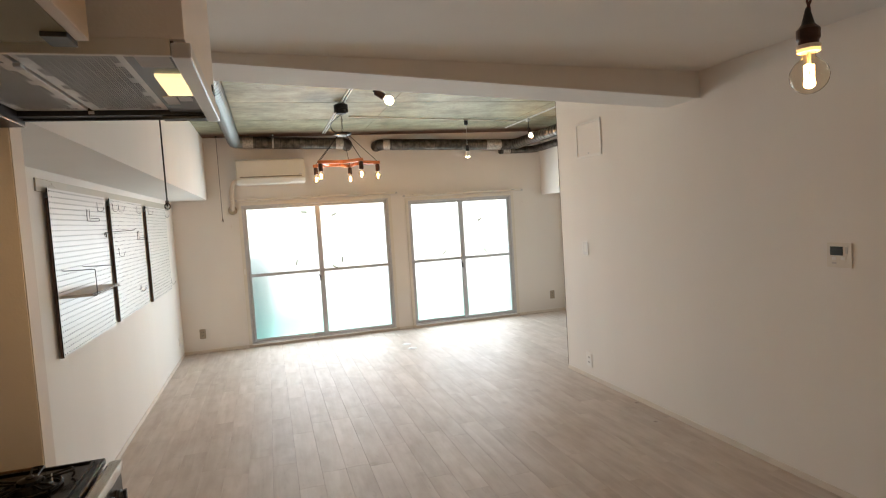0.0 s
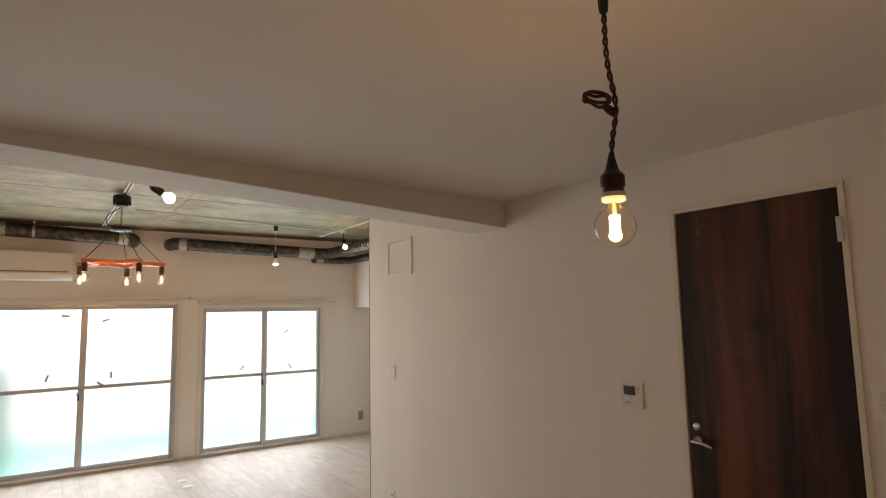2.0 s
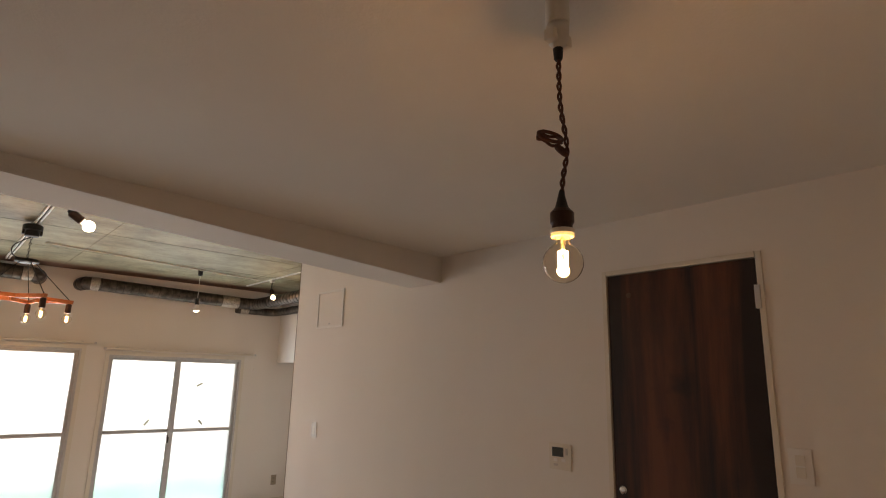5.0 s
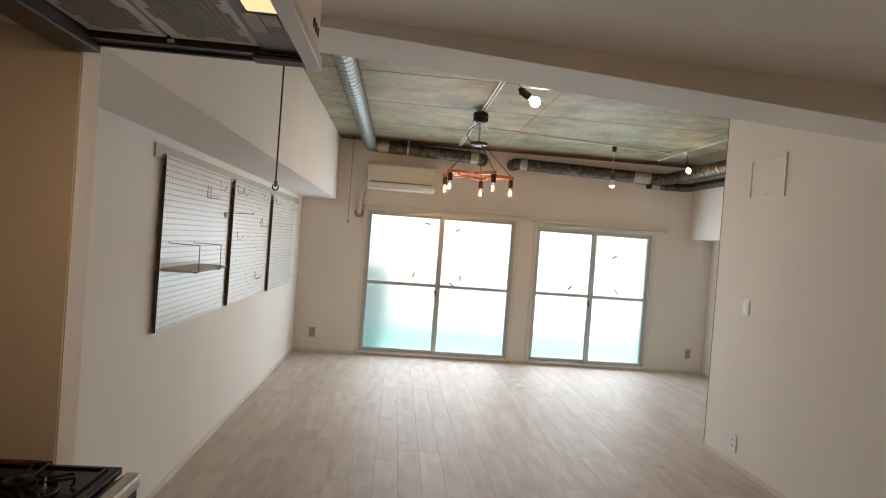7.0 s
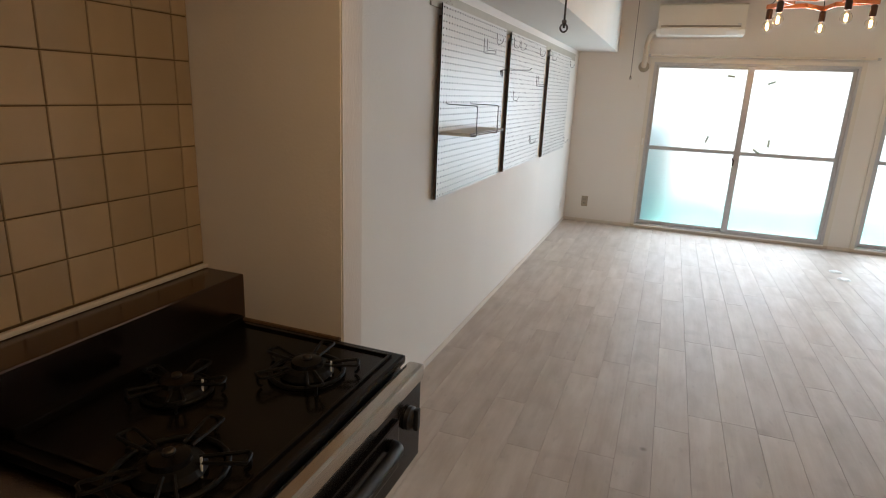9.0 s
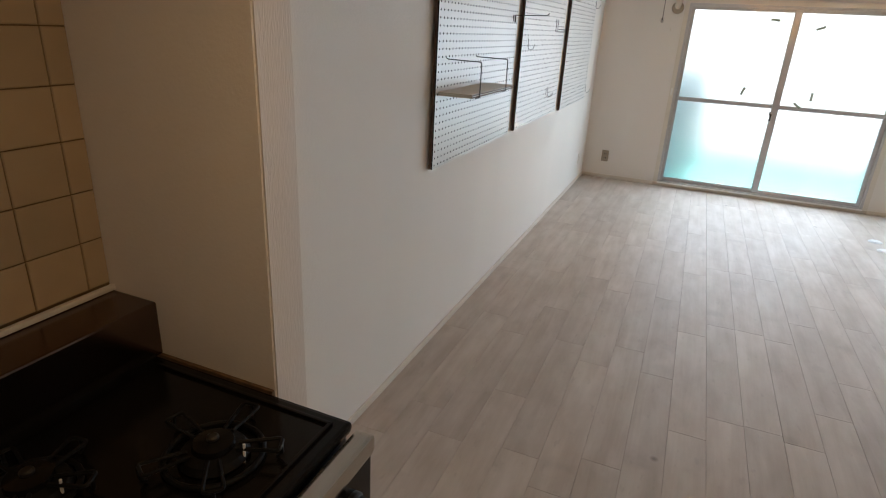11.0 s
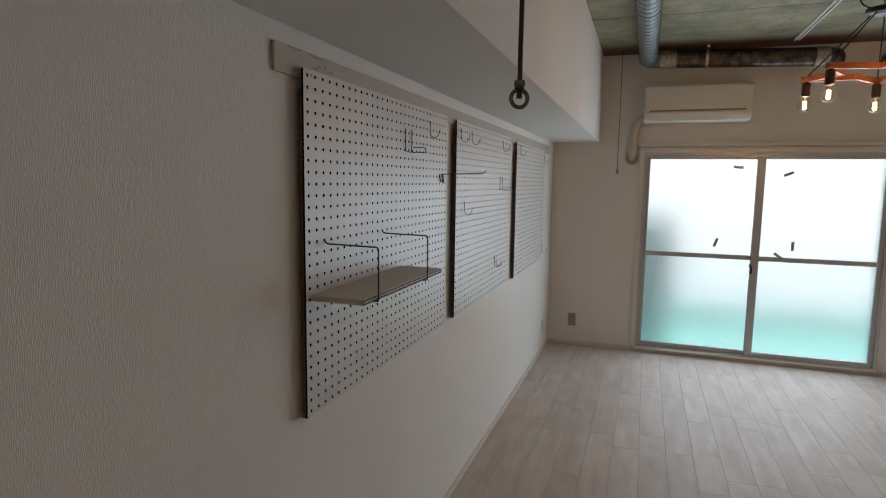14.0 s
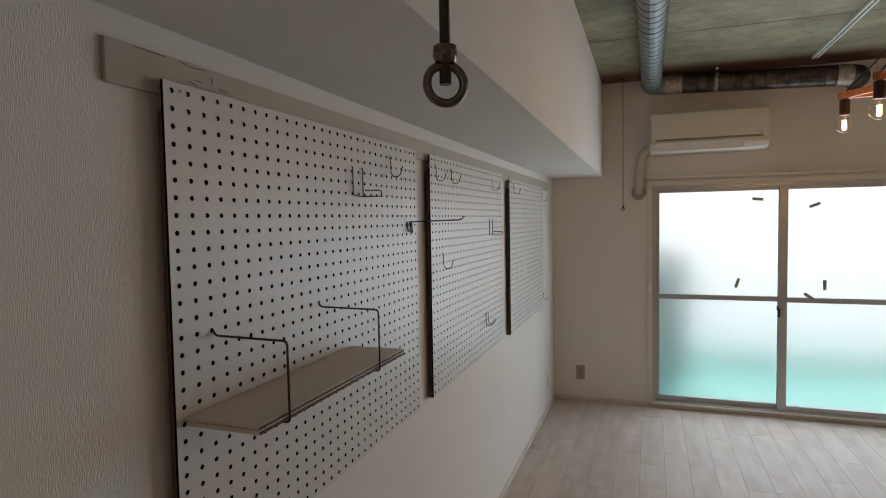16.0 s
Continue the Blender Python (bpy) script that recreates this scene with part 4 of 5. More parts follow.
def chandelier():
    cx, cy = 1.81, -2.10
    root = empty("chandelier", cx, cy, CEIL, "star-shaped orange wood chandelier with five lit bulbs", "chandelier")
    part("ceiling_adapter", lathe(((0.045, -0.02), (0.065, -0.03), (0.065, -0.065), (0.045, -0.072), (0.045, -0.11), (0.03, -0.115)), 24), BLACK, root, "black ceiling adapter")
    for s in (-1, 1):
        part("adapter_clip", box(s * 0.055 - 0.008, s * 0.055 + 0.008, -0.02, 0.02, -0.10, -0.05, 0.003), BLACK, root)
    bm = None
    for k in range(8):
        z = -0.125 - 0.022 * k
        pts = [((0.007 * math.cos(a)) * (k % 2 == 0), (0.007 * math.cos(a)) * (k % 2 == 1), z + 0.014 * math.sin(a)) for a in (2 * math.pi * j / 12 for j in range(12))]
        bm = sweep(pts, 0.002, 6, bm, closed=True)
    part("chain", bm, DSTEEL, root, "short dark chain")
    cable = [(0.02, 0, -0.10), (-0.05, 0.01, -0.15), (-0.11, 0.02, -0.20), (-0.09, 0.0, -0.275), (0.0, 0, -0.285)]
    part("cable", sweep(rounded(cable, 0.06), 0.0035, 8), BLACK, root)
    zp = -0.297
    part("hub", lathe(((0.02, zp + 0.018), (0.075, zp + 0.012), (0.078, zp - 0.006), (0.070, zp - 0.012)), 28), BLACK, root, "black round hub")
    part("hub_plate", lathe(((0.045, zp - 0.012), (0.045, zp - 0.015)), 28), DSTEEL, root)
    zw, R, r = -0.566, 0.320, 0.150
    outer, inner = [], []
    for k in range(5):
        a = radians(290.0 + 72 * k)
        b = radians(290.0 + 36 + 72 * k)
        outer.append((R * math.cos(a), R * math.sin(a)))
        inner.append((r * math.cos(b), r * math.sin(b)))
    for k in range(5):
        for (ax, ay), (bx, by) in ((outer[k], inner[k]), (inner[k], outer[(k + 1) % 5])):
            length, ang = math.hypot(bx - ax, by - ay), math.degrees(math.atan2(by - ay, bx - ax))
            bm = box(-0.012, length + 0.012, -0.009, 0.009, -0.014, 0.014, 0.002)
            st = part("strut", bm, REDWOOD, root, "orange wood strut")
            st.matrix_basis = pose(ax, ay, zw, 0, 0, ang)
    for k in range(5):
        x, y = outer[k]
        x, y = x * 0.96, y * 0.96
        part("cord", sweep([(0.055 * math.cos(radians(290.0 + 72 * k)), 0.055 * math.sin(radians(290.0 + 72 * k)), zp - 0.01), (x, y, zw + 0.012), (x, y, zw - 0.02)], 0.0032, 6), BLACK, root)
        part("socket", lathe(((0.012, -0.014), (0.020, -0.020), (0.020, -0.078), (0.018, -0.084)), 18, Matrix.Translation((x, y, zw))), BROWNM, root, "dark bronze socket")
        gx, gy, gz = globe_bulb(root, 0.033, 0.012, (x, y, zw - 0.082))
        bulb_light(cx + gx, cy + gy, CEIL + gz, 1.7, (1.0, 0.46, 0.15), 0.009)


chandelier()


def track(name, a, b, label, half=0.018):
    root = empty(name, *a, label, "lighting track", "lighting tracks")
    d = Vector(b) - Vector(a)
    ang = math.degrees(math.atan2(d.y, d.x))
    root.matrix_basis = pose(*a, 0, 0, ang)
    n = d.length
    bm = box(0, n, -half, -0.006, -half, 0, 0.001)
    bm = box(0, n, 0.006, half, -half, 0, 0.001, bm)
    part("channel", bm, WHITE, root, "white track channel")
    part("slot", box(0.01, n - 0.01, -0.006, 0.006, -0.008, 0), DARKHOLE, root, "dark slot")
    part("end_cap", box(-0.006, 0.006, -0.018, 0.018, -0.021, 0, 0.001), WHITE, root)


track("lighting_track", (1.825, -3.30, CEIL), (1.825, -0.26, CEIL), "white lighting track carrying the chandelier")
track("lighting_track", (1.35, -4.05, CEIL), (3.30, -4.05, CEIL), "white lighting track beside the beam")
track("lighting_track", (4.17, -3.2, CEIL), (4.19, -0.40, CEIL), "white lighting track near the recess", 0.011)
root = empty("conduit", 1.98, -1.40, CEIL, "thin cream cable conduit across the concrete ceiling", "conduit")
part("tube", sweep([(0, 0, -0.012), (2.11, 0.44, -0.012)], 0.007, 8), TRIM, root)


def spot(x, y, label, drop, aim, lit=6.0, r=0.032, plate_z=0.0):
    root = empty("spotlight", x, y, CEIL, label, "spotlight", "track spotlights")
    part("adapter", box(-0.018, 0.018, -0.03, 0.03, -0.045, -0.018, 0.003), WHITE, root)
    part("arm", sweep([(0, 0, -0.04), (0, 0, 0.01 - drop)], 0.005, 8), WIRE, root)
    if plate_z:
        part("plate", box(-0.01, 0.145, -0.018, 0.018, -plate_z - 0.012, -plate_z, 0.002), WHITE, root, "white metal plate lit by the bulb")
    ax = Vector(aim).normalized()
    m = Matrix.Translation((0, 0, -drop)) @ ax.to_track_quat("-Z", "Y").to_matrix().to_4x4()
    part("knuckle", lathe(((0.008, 0.016), (0.010, 0.008), (0.010, -0.004)), 12, m), BLACK, root)
    part("socket", lathe(((0.012, 0.006), (0.021, 0.0), (0.021, -0.056), (0.016, -0.060)), 20, m), BROWNM, root, "dark bronze socket")
    part("bulb_neck", lathe(((0.0145, -0.058), (0.0145, -0.070), (0.017, -0.076)), 20, m), BULB_SIDE, root, "glowing bulb neck", smooth=True)
    c = -0.072 - r * 0.85
    prof = [(r * math.sin(a), c + r * math.cos(a)) for a in (math.pi * k / 14 for k in range(3, 14))]
    part("bulb", lathe(prof, 24, m), FROST_BULB, root, "lit round bulb", smooth=True)
    p = m @ Vector((0, 0, c - r - 0.006))
    bulb_light(x + p.x, y + p.y, CEIL + p.z, lit, radius=0.004)


spot(1.764, -4.05, "track spotlight with a glowing reflector bulb beside the beam", 0.336, (0.84, 0.0, -0.54), 0.6, 0.028, 0.304)
spot(4.175, -1.12, "small track spotlight near the recess", 0.13, (0.1, -0.3, -0.8), 0.5, 0.026)

root = empty("pendant_spot", 3.400, -1.06, CEIL, "thin pendant with a small reflector bulb", "pendant lamp")
part("ceiling_cup", lathe(((0.024, 0), (0.024, -0.06), (0.010, -0.07)), 20), BLACK, root, "black ceiling cup")
part("cord", sweep([(0, 0, -0.06), (0, 0, -0.31)], 0.0028, 8), WHITE, root, "pale cord")
part("socket", lathe(((0.010, -0.30), (0.022, -0.315), (0.022, -0.37)), 20), BLACK, root, "black socket")
bulb = part("bulb", lathe(((0.017, -0.37), (0.019, -0.39), (0.029, -0.425), (0.029, -0.432)), 24, cap=False), WHITE, root, "white reflector bulb")
part("bulb_face", lathe(((0.029, -0.432), (0.022, -0.443), (0.006, -0.448)), 24), FROST_BULB, bulb, "lit bulb face", smooth=True)
bulb_light(3.400, -1.06, CEIL - 0.455, 0.6, radius=0.004)


# ---- hanging rods ----
def rod(x, y, top, ring_z, r, ring, label):
    root = empty("hanging_rod", x, y, top, label, "hanging rod")
    zc = ring_z - top
    part("rod", sweep([(0, 0, 0), (0, 0, zc + ring * 1.1)], r, 10), DSTEEL, root)
    nut = ((r * 1.3, ring * 1.70), (ring * 0.50, ring * 1.62), (ring * 0.54, ring * 1.2), (ring * 0.40, ring * 0.85))
    part("nut", lathe(nut, 20, Matrix.Translation((0, 0, zc))), EYE, root, smooth=True)
    pts = [(ring * 0.70 * math.cos(a), ring * 0.40 * math.cos(a), zc + ring * 0.82 * math.sin(a)) for a in (2 * math.pi * k / 28 for k in range(28))]
    part("eye", sweep(pts, ring * 0.20, 12, closed=True), EYE, root, "chrome eye ring", smooth=True)
    part("thread_end", sweep([(0, 0, zc + ring * 0.85), (0, 0, zc - ring * 0.02)], r * 1.15, 10), DSTEEL, root)
    part("ceiling_fixing", lathe(((0.014, 0), (0.010, -0.02)), 12), DSTEEL, root)


rod(0.628, -4.50, 2.236, 1.622, 0.0037, 0.0160, "thin dark steel rod ending in a chrome eye ring")
rod(0.570, -0.15, CEIL, 1.592, 0.0025, 0.014, "thin dark steel rod with a small hook near the window")

root = empty("junction_clip", 0.406, -0.035, 2.49, "small white cable clip at the end of the side soffit", "cable clip")
part("base", box(0.0, 0.012, -0.02, 0.02, -0.05, 0.05, 0.002), CREAM, root)
part("clip", box(0.012, 0.022, -0.012, 0.0, -0.035, 0.015, 0.002), WHITE, root)
root = empty("ceiling_tag", 1.22, -0.27, CEIL, "tiny white bracket on the concrete above the duct", "bracket")
part("plate", box(-0.009, 0.009, -0.002, 0.002, -0.030, -0.012), WHITE, root)
part("stem", box(-0.002, 0.002, -0.002, 0.002, -0.012, 0.0), DSTEEL, root)

# ---- floor outlets ----
DISC = mat("satin_disc", (0.70, 0.70, 0.69), 0.45, 0.15, vary=0.03)
for x, y in ((2.54, -0.93), (2.55, -1.165)):
    root = empty("floor_outlet", x, y, 0.0, "round brushed metal floor outlet cover", "floor outlet", "floor outlets")
    part("flange", lathe(((0.050, 0), (0.050, 0.003), (0.044, 0.005)), 28), DISC, root)
    part("lid", lathe(((0.040, 0.005), (0.038, 0.009)), 28), DISC, root)

# ---- kitchen ----
HOB_Z = 0.865


def kitchen_counter():
    root = empty("kitchen_base_unit", 0.2, -7.55, 0, "kitchen base cabinet with a stainless sink top", "kitchen cabinet")
    part("body", box(TILE_X - 0.2, 0.34, -1.45, 1.32, 0.0, 0.80), CABF, root, "beige cabinet body")
    for k in range(4):
        part("door", box(0.342, 0.360, -1.44 + 0.69 * k, -0.76 + 0.69 * k, 0.09, 0.795, 0.003), CABF, root, "beige cabinet door")
    top = empty("sink_worktop", 0.2, -7.55, 0.805, "stainless steel worktop with pressed drain ribs", "worktop")
    part("sheet", box(TILE_X - 0.19, 0.38, -1.45, 1.325, 0.0, 0.035, 0.004), STEEL, top)
    part("upstand", box(TILE_X - 0.19, TILE_X - 0.17, -1.45, 1.325, 0.035, 0.14, 0.003), STEEL, top)
    for k in range(9):
        part("drain_rib", box(-0.26 + 0.055 * k, -0.235 + 0.055 * k, 0.95, 1.28, 0.035, 0.039, 0.0015), STEEL, top)


kitchen_counter()
root = empty("range_sealant", 0.27, STUB_Y0, 0.864, "brown stained sealant line along the range and the short wall", "sealant")
part("bead", box(-0.17, 0.155, -0.008, -0.001, -0.01, 0.004, 0.002), mat("stained_sealant", (0.13, 0.075, 0.035), 0.6, vary=0.3, scale=60), root)

# stainless ledge behind the range
root = empty("range_ledge", TILE_X, -6.06, 0.868, "stainless steel ledge below the tiles behind the gas range", "splash ledge")
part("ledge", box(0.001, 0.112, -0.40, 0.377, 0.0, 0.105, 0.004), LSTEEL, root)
part("sealant", box(0.001, 0.012, -1.6, 0.378, 0.106, 0.116, 0.003), CREAM, root, "cream sealant bead")


def gas_range():
    x0, x1, y0, y1 = 0.13, 0.604, -6.232, -5.692
    root = empty("gas_range", (x0 + x1) / 2, (y0 + y1) / 2, 0, "black enamel three-burner gas range with a steel front rim", "gas range")
    ox, oy = (x0 + x1) / 2, (y0 + y1) / 2

    def add(n, bm, m, parent=root, **k):
        bmesh.ops.transform(bm, matrix=pose(-ox, -oy, 0), verts=bm.verts)
        return part(n, bm, m, parent, **k)

    add("body", box(x0 - 0.07, x1 - 0.03, y0 + 0.01, y1 - 0.004, 0.64, HOB_Z - 0.03), NAVY, label="dark range body")
    add("top_plate", box(x0 - 0.02, x1 - 0.02, y0, y1, HOB_Z - 0.018, HOB_Z, 0.007), ENAMEL, label="glossy black enamel top")
    bm = box(x0, x1 - 0.045, y0 + 0.02, y0 + 0.027, HOB_Z, HOB_Z + 0.005, 0.002)
    bm = box(x0, x1 - 0.045, y1 - 0.027, y1 - 0.02, HOB_Z, HOB_Z + 0.005, 0.002, bm)
    bm = box(x1 - 0.05, x1 - 0.043, y0 + 0.02, y1 - 0.02, HOB_Z, HOB_Z + 0.005, 0.002, bm)
    add("plate_rim", bm, ENAMEL)
    bm = box(x0 - 0.02, x0 + 0.06, y0 + 0.02, y1 - 0.02, HOB_Z, HOB_Z + 0.022, 0.005)
    add("rear_vent", bm, ENAMEL)
    add("front_rim", box(x1 - 0.014, x1 + 0.021, y0 - 0.002, y1 + 0.002, HOB_Z - 0.045, HOB_Z - 0.012, 0.008), STEEL, label="brushed steel front rim")
    add("front_panel", box(x1 - 0.03, x1 + 0.016, y0 + 0.01, y1 - 0.003, 0.645, HOB_Z - 0.047, 0.004), ENAMEL, label="black front panel")
    add("grill_door", box(x1 + 0.016, x1 + 0.024, y0 + 0.13, y1 - 0.12, 0.69, HOB_Z - 0.07, 0.005), ENAMEL, label="black grill door")
    add("grill_handle", sweep(rounded([(x1 + 0.022, y0 + 0.16, 0.755), (x1 + 0.042, y0 + 0.17, 0.76), (x1 + 0.042, y1 - 0.16, 0.76), (x1 + 0.022, y1 - 0.15, 0.755)], 0.03), 0.012, 12), BLACK, smooth=True)
    for y in (y1 - 0.065, y0 + 0.045, y0 + 0.10):
        knob = add("knob", lathe(((0.024, 0), (0.024, 0.008), (0.020, 0.010), (0.018, 0.014), (0.015, 0.016)), 24, pose(x1 + 0.016, y, 0.765, 0, 90, 0)), BLACK, label="black control knob")
        add("grip", box(x1 + 0.030, x1 + 0.040, y - 0.006, y + 0.008, 0.742, 0.788, 0.004), BLACK, knob)
    for bx, by, rr in ((0.450, -5.848, 0.094), (0.290, -6.003, 0.078), (0.446, -6.172, 0.106)):
        pan = add("burner", lathe(((0.045, 0.0), (0.050, 0.006), (0.044, 0.016), (0.030, 0.020), (0.012, 0.020)), 24, Matrix.Translation((bx, by, HOB_Z))), IRON, label="round burner head")
        add("burner_cap", lathe(((0.030, 0.020), (0.028, 0.028), (0.010, 0.032)), 20, Matrix.Translation((bx, by, HOB_Z))), ENAMEL, pan)
        add("sensor", lathe(((0.009, 0.028), (0.009, 0.036), (0.006, 0.038)), 12, Matrix.Translation((bx, by, HOB_Z))), DSTEEL, pan)
        add("igniter", sweep([(bx + 0.045, by + 0.01, HOB_Z), (bx + 0.045, by + 0.012, HOB_Z + 0.03)], 0.002, 6), WHITE, pan)
        ring = add("trivet", sweep([(bx + rr * 0.72 * math.cos(a), by + rr * 0.72 * math.sin(a), HOB_Z + 0.006) for a in (2 * math.pi * k / 24 for k in range(24))], 0.0045, 8, closed=True), IRON, label="black cast iron trivet")
        for k in range(5):
            a = 2 * math.pi * (k + 0.35) / 5
            c, q = math.cos(a), math.sin(a)
            at = lambda u, v, h: (bx + u * c - v * q, by + u * q + v * c, HOB_Z + h)
            loop = [at(rr * 0.36, 0.007, 0.021), at(rr * 1.02, 0.014, 0.024), at(rr * 1.02, -0.014, 0.024), at(rr * 0.36, -0.007, 0.021)]
            bm = sweep(rounded(loop, 0.008, 4), 0.0030, 6)
            bm = sweep(rounded([at(rr * 1.02, 0, 0.024), at(rr * 1.03, 0, 0.008), at(rr * 0.95, 0, 0.003)], 0.006, 3), 0.0030, 6, bm)
            add("trivet_arm", bm, IRON, ring)


gas_range()
root = empty("range_base_unit", 0.32, -5.957, 0, "beige base cabinet carrying the gas range", "kitchen cabinet")
part("body", box(TILE_X - 0.32, 0.200, -0.262, 0.262, 0.0, 0.638, 0.002), CABF, root, "beige cabinet body")
part("door", box(0.202, 0.220, -0.258, 0.258, 0.08, 0.63, 0.003), CABF, root, "beige cabinet door")


def hood():
    x0, x1, y0, y1, z = 0.42, 0.97, -6.37, -5.69, 1.82
    root = empty("range_hood", (x0 + x1) / 2, (y0 + y1) / 2, z, "pale range hood with grey mesh filters and a lit lamp", "range hood")
    ox, oy = (x0 + x1) / 2, (y0 + y1) / 2

    def add(n, bm, m, parent=root, **k):
        bmesh.ops.transform(bm, matrix=pose(-ox, -oy, -z), verts=bm.verts)
        return part(n, bm, m, parent, **k)

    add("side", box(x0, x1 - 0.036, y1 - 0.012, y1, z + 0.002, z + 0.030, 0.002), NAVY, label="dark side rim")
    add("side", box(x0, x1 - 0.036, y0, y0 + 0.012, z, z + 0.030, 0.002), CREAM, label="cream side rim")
    add("front_lip", box(x1 - 0.035, x1, y0, y1 + 0.001, z - 0.004, z + 0.024, 0.004), HOODW, label="pale metal front lip")
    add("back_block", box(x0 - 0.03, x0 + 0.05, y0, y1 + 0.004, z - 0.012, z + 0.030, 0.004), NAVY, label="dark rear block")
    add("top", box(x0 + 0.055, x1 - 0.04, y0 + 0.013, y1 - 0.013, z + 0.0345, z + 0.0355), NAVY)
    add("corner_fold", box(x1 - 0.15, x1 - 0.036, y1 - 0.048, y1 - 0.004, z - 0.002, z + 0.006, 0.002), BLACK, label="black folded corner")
    # dark strip standing in for the shaded void between filter and lip
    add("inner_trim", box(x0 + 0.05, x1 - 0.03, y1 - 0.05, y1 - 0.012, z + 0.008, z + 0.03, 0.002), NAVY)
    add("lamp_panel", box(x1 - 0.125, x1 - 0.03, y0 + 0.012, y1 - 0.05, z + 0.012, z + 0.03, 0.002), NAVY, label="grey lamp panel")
    add("lamp", box(x1 - 0.094, x1 - 0.036, y0 + 0.180, y0 + 0.370, z + 0.005, z + 0.014, 0.003), LAMP_PANEL, label="lit lamp cover")
    add("label_plate", box(x1 - 0.105, x1 - 0.045, y0 + 0.03, y0 + 0.12, z + 0.009, z + 0.013), STICKER, label="worn paper label")
    add("label_plate", box(x1 - 0.112, x1 - 0.083, y0 + 0.40, y0 + 0.49, z + 0.009, z + 0.013), STICKER)
    add("label_plate", box(x1 - 0.078, x1 - 0.048, y0 + 0.40, y0 + 0.45, z + 0.009, z + 0.013), STICKER)
    for k, (a, b) in enumerate(((x0 + 0.055, x0 + 0.22), (x0 + 0.23, x1 - 0.127))):
        fil = add("filter", box(a, b, y0 + 0.014, y1 - 0.06, z + 0.020, z + 0.034, 0.002), FILTER, label="grey pressed filter panel")
        bm, cell = bmesh.new(), 0.0138
        for r in range(int((b - a - 0.02) / cell)):
            for c in range(int((y1 - y0 - 0.10) / cell)):
                xx, yy = a + 0.012 + r * cell, y0 + 0.032 + c * cell
                zig = 0.012 + 0.014 * abs((c * 0.21 + k * 0.4) % 2 - 1)
                if min(xx - a, b - xx - cell) < zig * 0.7 or min(yy - y0 - 0.014, y1 - 0.06 - yy - cell) < 0.012 + 0.016 * abs((r * 0.33) % 2 - 1):
                    continue
                for q in range(3):
                    u0, u1 = 0.0016 + q * 0.0042, 0.0016 + q * 0.0042 + 0.0022
                    v0, v1 = 0.0010, cell - 0.0010
                    if (r + c) % 2:
                        u0, u1, v0, v1 = v0, v1, u0, u1
                    vs = [bm.verts.new((xx + p, yy + w, z + 0.0192)) for p, w in ((u0, v0), (u0, v1), (u1, v1), (u1, v0))]
                    bm.faces.new(vs)
        o = add("slit", bm, DARKHOLE, fil)
        tagged(o, kind="stuff")
    for y in (y1 - 0.045, y0 + 0.15):
        add("clip", box(x0 + 0.218, x0 + 0.232, y - 0.012, y + 0.012, z + 0.012, z + 0.02, 0.002), ALU)


hood()
hl = new("hood_light", bpy.data.lights.new("hood_light", "AREA"))
hl.data.shape, hl.data.size, hl.data.size_y, hl.data.energy, hl.data.color = "RECTANGLE", 0.05, 0.18, 0.75, (1.0, 0.60, 0.27)
hl.matrix_world = look((0.905, -6.11, 1.822), (0.72, -5.95, 0))
root = empty("hood_box", 0.71, -6.03, 1.851, "tall cream cover box above the range hood", "cover box")
part("panel", box(TILE_X - 0.708, 0.250, -0.335, 0.335, 0.0, KCEIL - 1.853, 0.003), KWALL, root)
for k in range(3):
    part("switch", box(0.250, 0.254, 0.29 - 0.028 * k, 0.304 - 0.028 * k, 0.030, 0.050, 0.002), DISPLAY, root, "small dark switch")

root = empty("wall_cabinet", 0.300, -7.17, 1.82, "beige wall cabinet with an olive underside", "kitchen cabinet")
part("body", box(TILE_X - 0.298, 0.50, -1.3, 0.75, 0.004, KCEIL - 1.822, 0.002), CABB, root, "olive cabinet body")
for k in range(4):
    part("door", box(0.503, 0.523, -1.29 + 0.505 * k, -0.79 + 0.505 * k, 0.0, KCEIL - 1.825, 0.004), CABF, root, "beige cabinet door")
part("hinge", box(0.462, 0.50, 0.69, 0.748, -0.004, 0.005, 0.002), mat("old_hinge_metal", (0.10, 0.09, 0.075), 0.5, 0.6), root, "dark worn hinge plate")

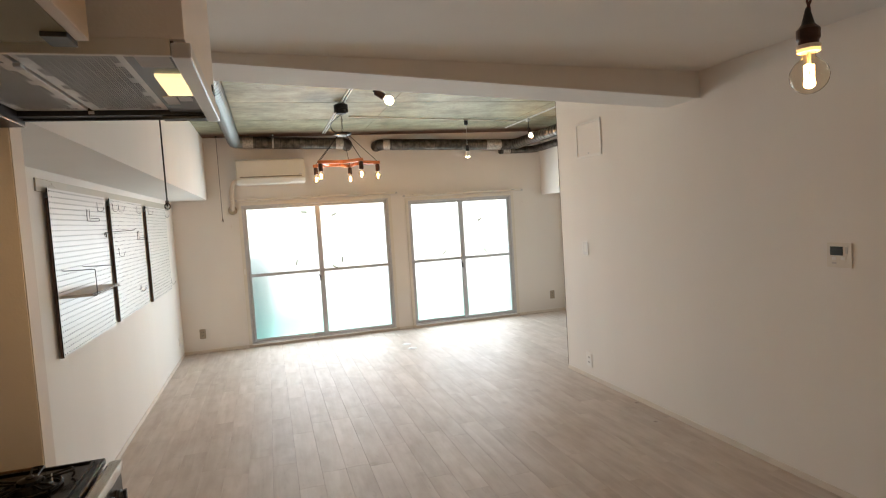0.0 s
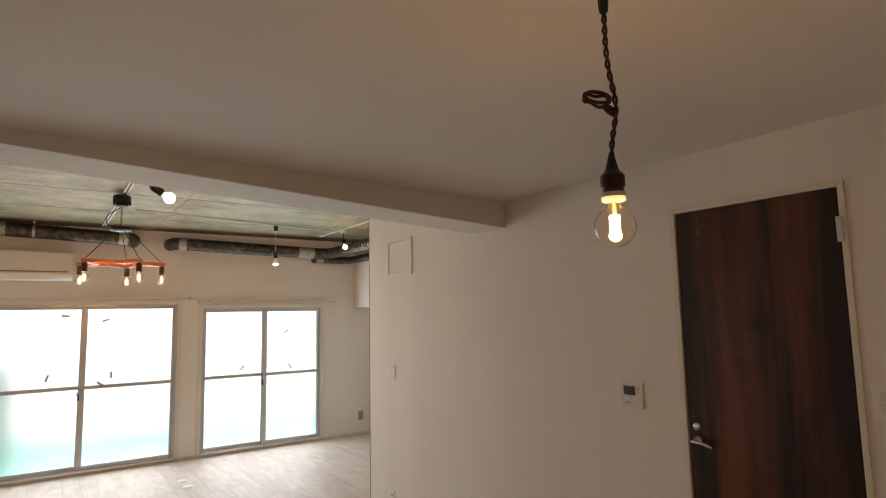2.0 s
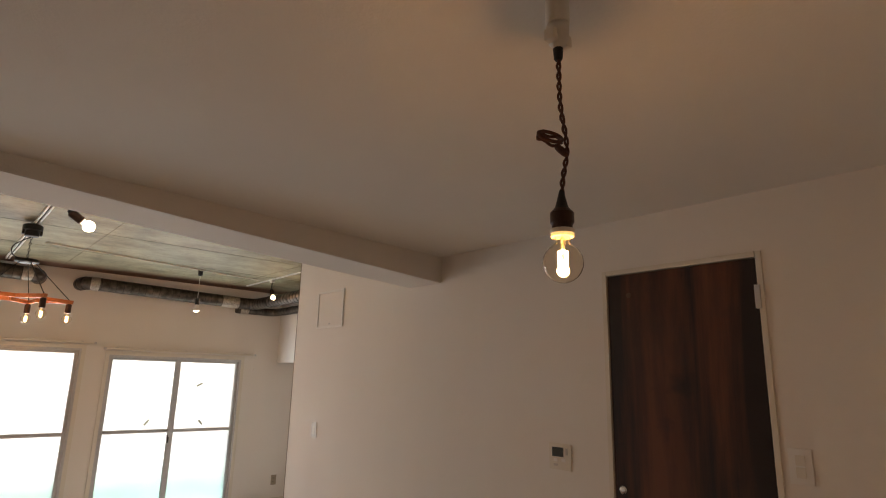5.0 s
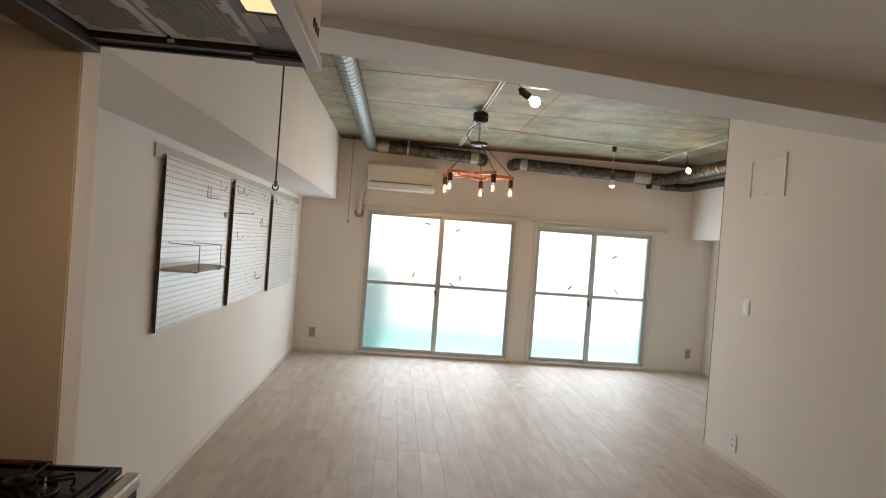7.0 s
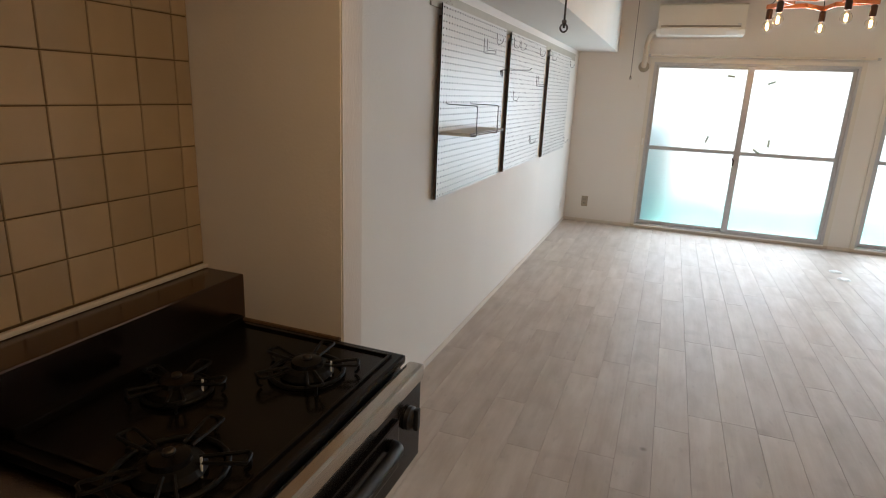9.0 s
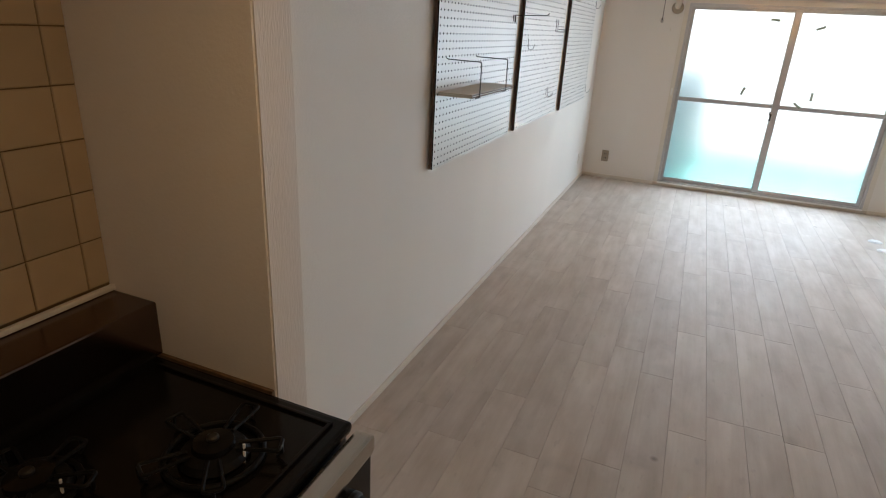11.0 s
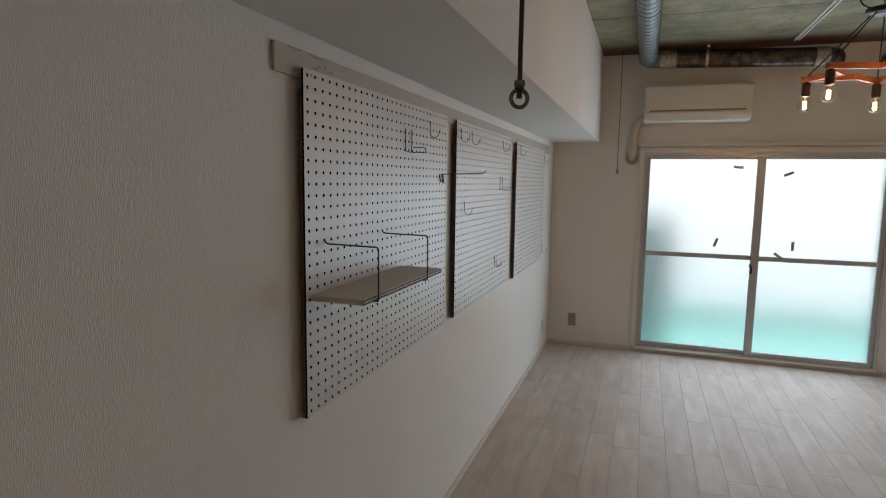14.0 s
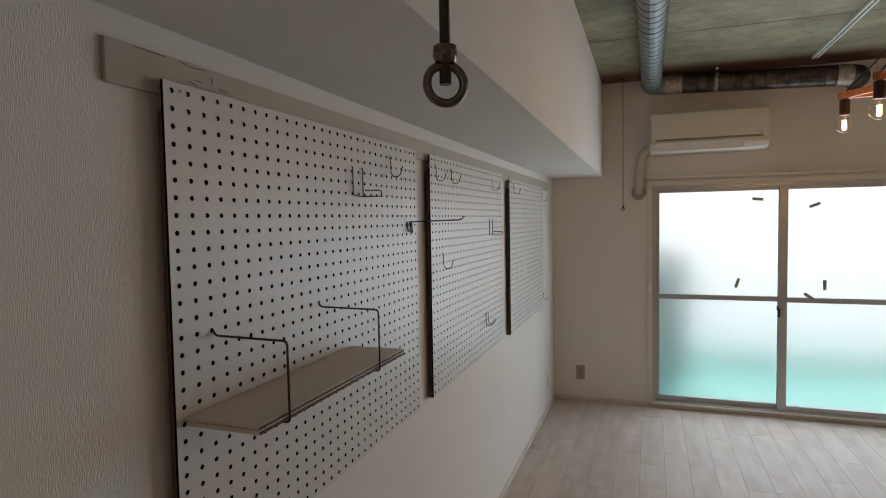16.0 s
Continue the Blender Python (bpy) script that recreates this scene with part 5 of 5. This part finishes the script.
# ---- pieces: tiles and planks ----
def piece_mesh(name, w, d, h, bevel, material, axis="z"):
    """A low block with a bevelled top, its base centre at the origin."""
    bm = bmesh.new()
    lo = [bm.verts.new((sx * w / 2, sy * d / 2, 0)) for sx, sy in ((-1, -1), (1, -1), (1, 1), (-1, 1))]
    mi = [bm.verts.new((sx * w / 2, sy * d / 2, h - bevel)) for sx, sy in ((-1, -1), (1, -1), (1, 1), (-1, 1))]
    hi = [bm.verts.new((sx * (w / 2 - bevel), sy * (d / 2 - bevel), h)) for sx, sy in ((-1, -1), (1, -1), (1, 1), (-1, 1))]
    for a, b in ((lo, mi), (mi, hi)):
        for k in range(4):
            bm.faces.new((a[k], a[(k + 1) % 4], b[(k + 1) % 4], b[k]))
    bm.faces.new(hi)
    me = bpy.data.meshes.new(name)
    bm.to_mesh(me)
    bm.free()
    me.materials.append(material)
    return me


kitchen_tiles = tagged(empty("tiled_wall", TILE_X, STUB_Y0, 0.986, "cream glazed square wall tiles behind the gas range", ""), kind="structure")
TW, TH = 0.0935, 0.0885
tile_me = piece_mesh("tile", TW - 0.0022, TH - 0.0022, 0.009, 0.0015, TILE)
edge_me = piece_mesh("tile", 0.040, TH - 0.0022, 0.009, 0.0015, TILE)
rng = random.Random(4)
for c in range(28):
    for r in range(14):
        ob = new("tile", edge_me if c == 0 else tile_me)
        ob.parent = kitchen_tiles
        yy = -0.021 if c == 0 else -0.042 - TW * (c - 0.5)
        ob.matrix_basis = pose(-0.009 + rng.uniform(0, 0.0006), yy, TH * (r + 0.5), 90, 0, 90) @ pose(0, 0, 0, rng.uniform(-0.15, 0.15), rng.uniform(-0.15, 0.15), 0)

PW, PL = 0.142, 0.90
plank_meshes = {}
rng = random.Random(8)
x, col = 0.0, 0
while x < XE - 0.001:
    w = min(PW, XE - x)
    y = YB - rng.uniform(0, PL)
    while y < 0:
        a, b = max(y, YB), min(y + PL, 0.0)
        if b - a > 0.02 and not (x > XR + 0.12 and b < -3.6):
            key = (round(w, 3), round(b - a, 3))
            if key not in plank_meshes:
                plank_meshes[key] = piece_mesh("plank", w - 0.0011, b - a - 0.0011, 0.006, 0.0004, PLANK)
            ob = new("plank", plank_meshes[key])
            ob.parent = floor
            ob.matrix_basis = pose(x + w / 2, (a + b) / 2, -0.006)
        y += PL
    x += w
    col += 1
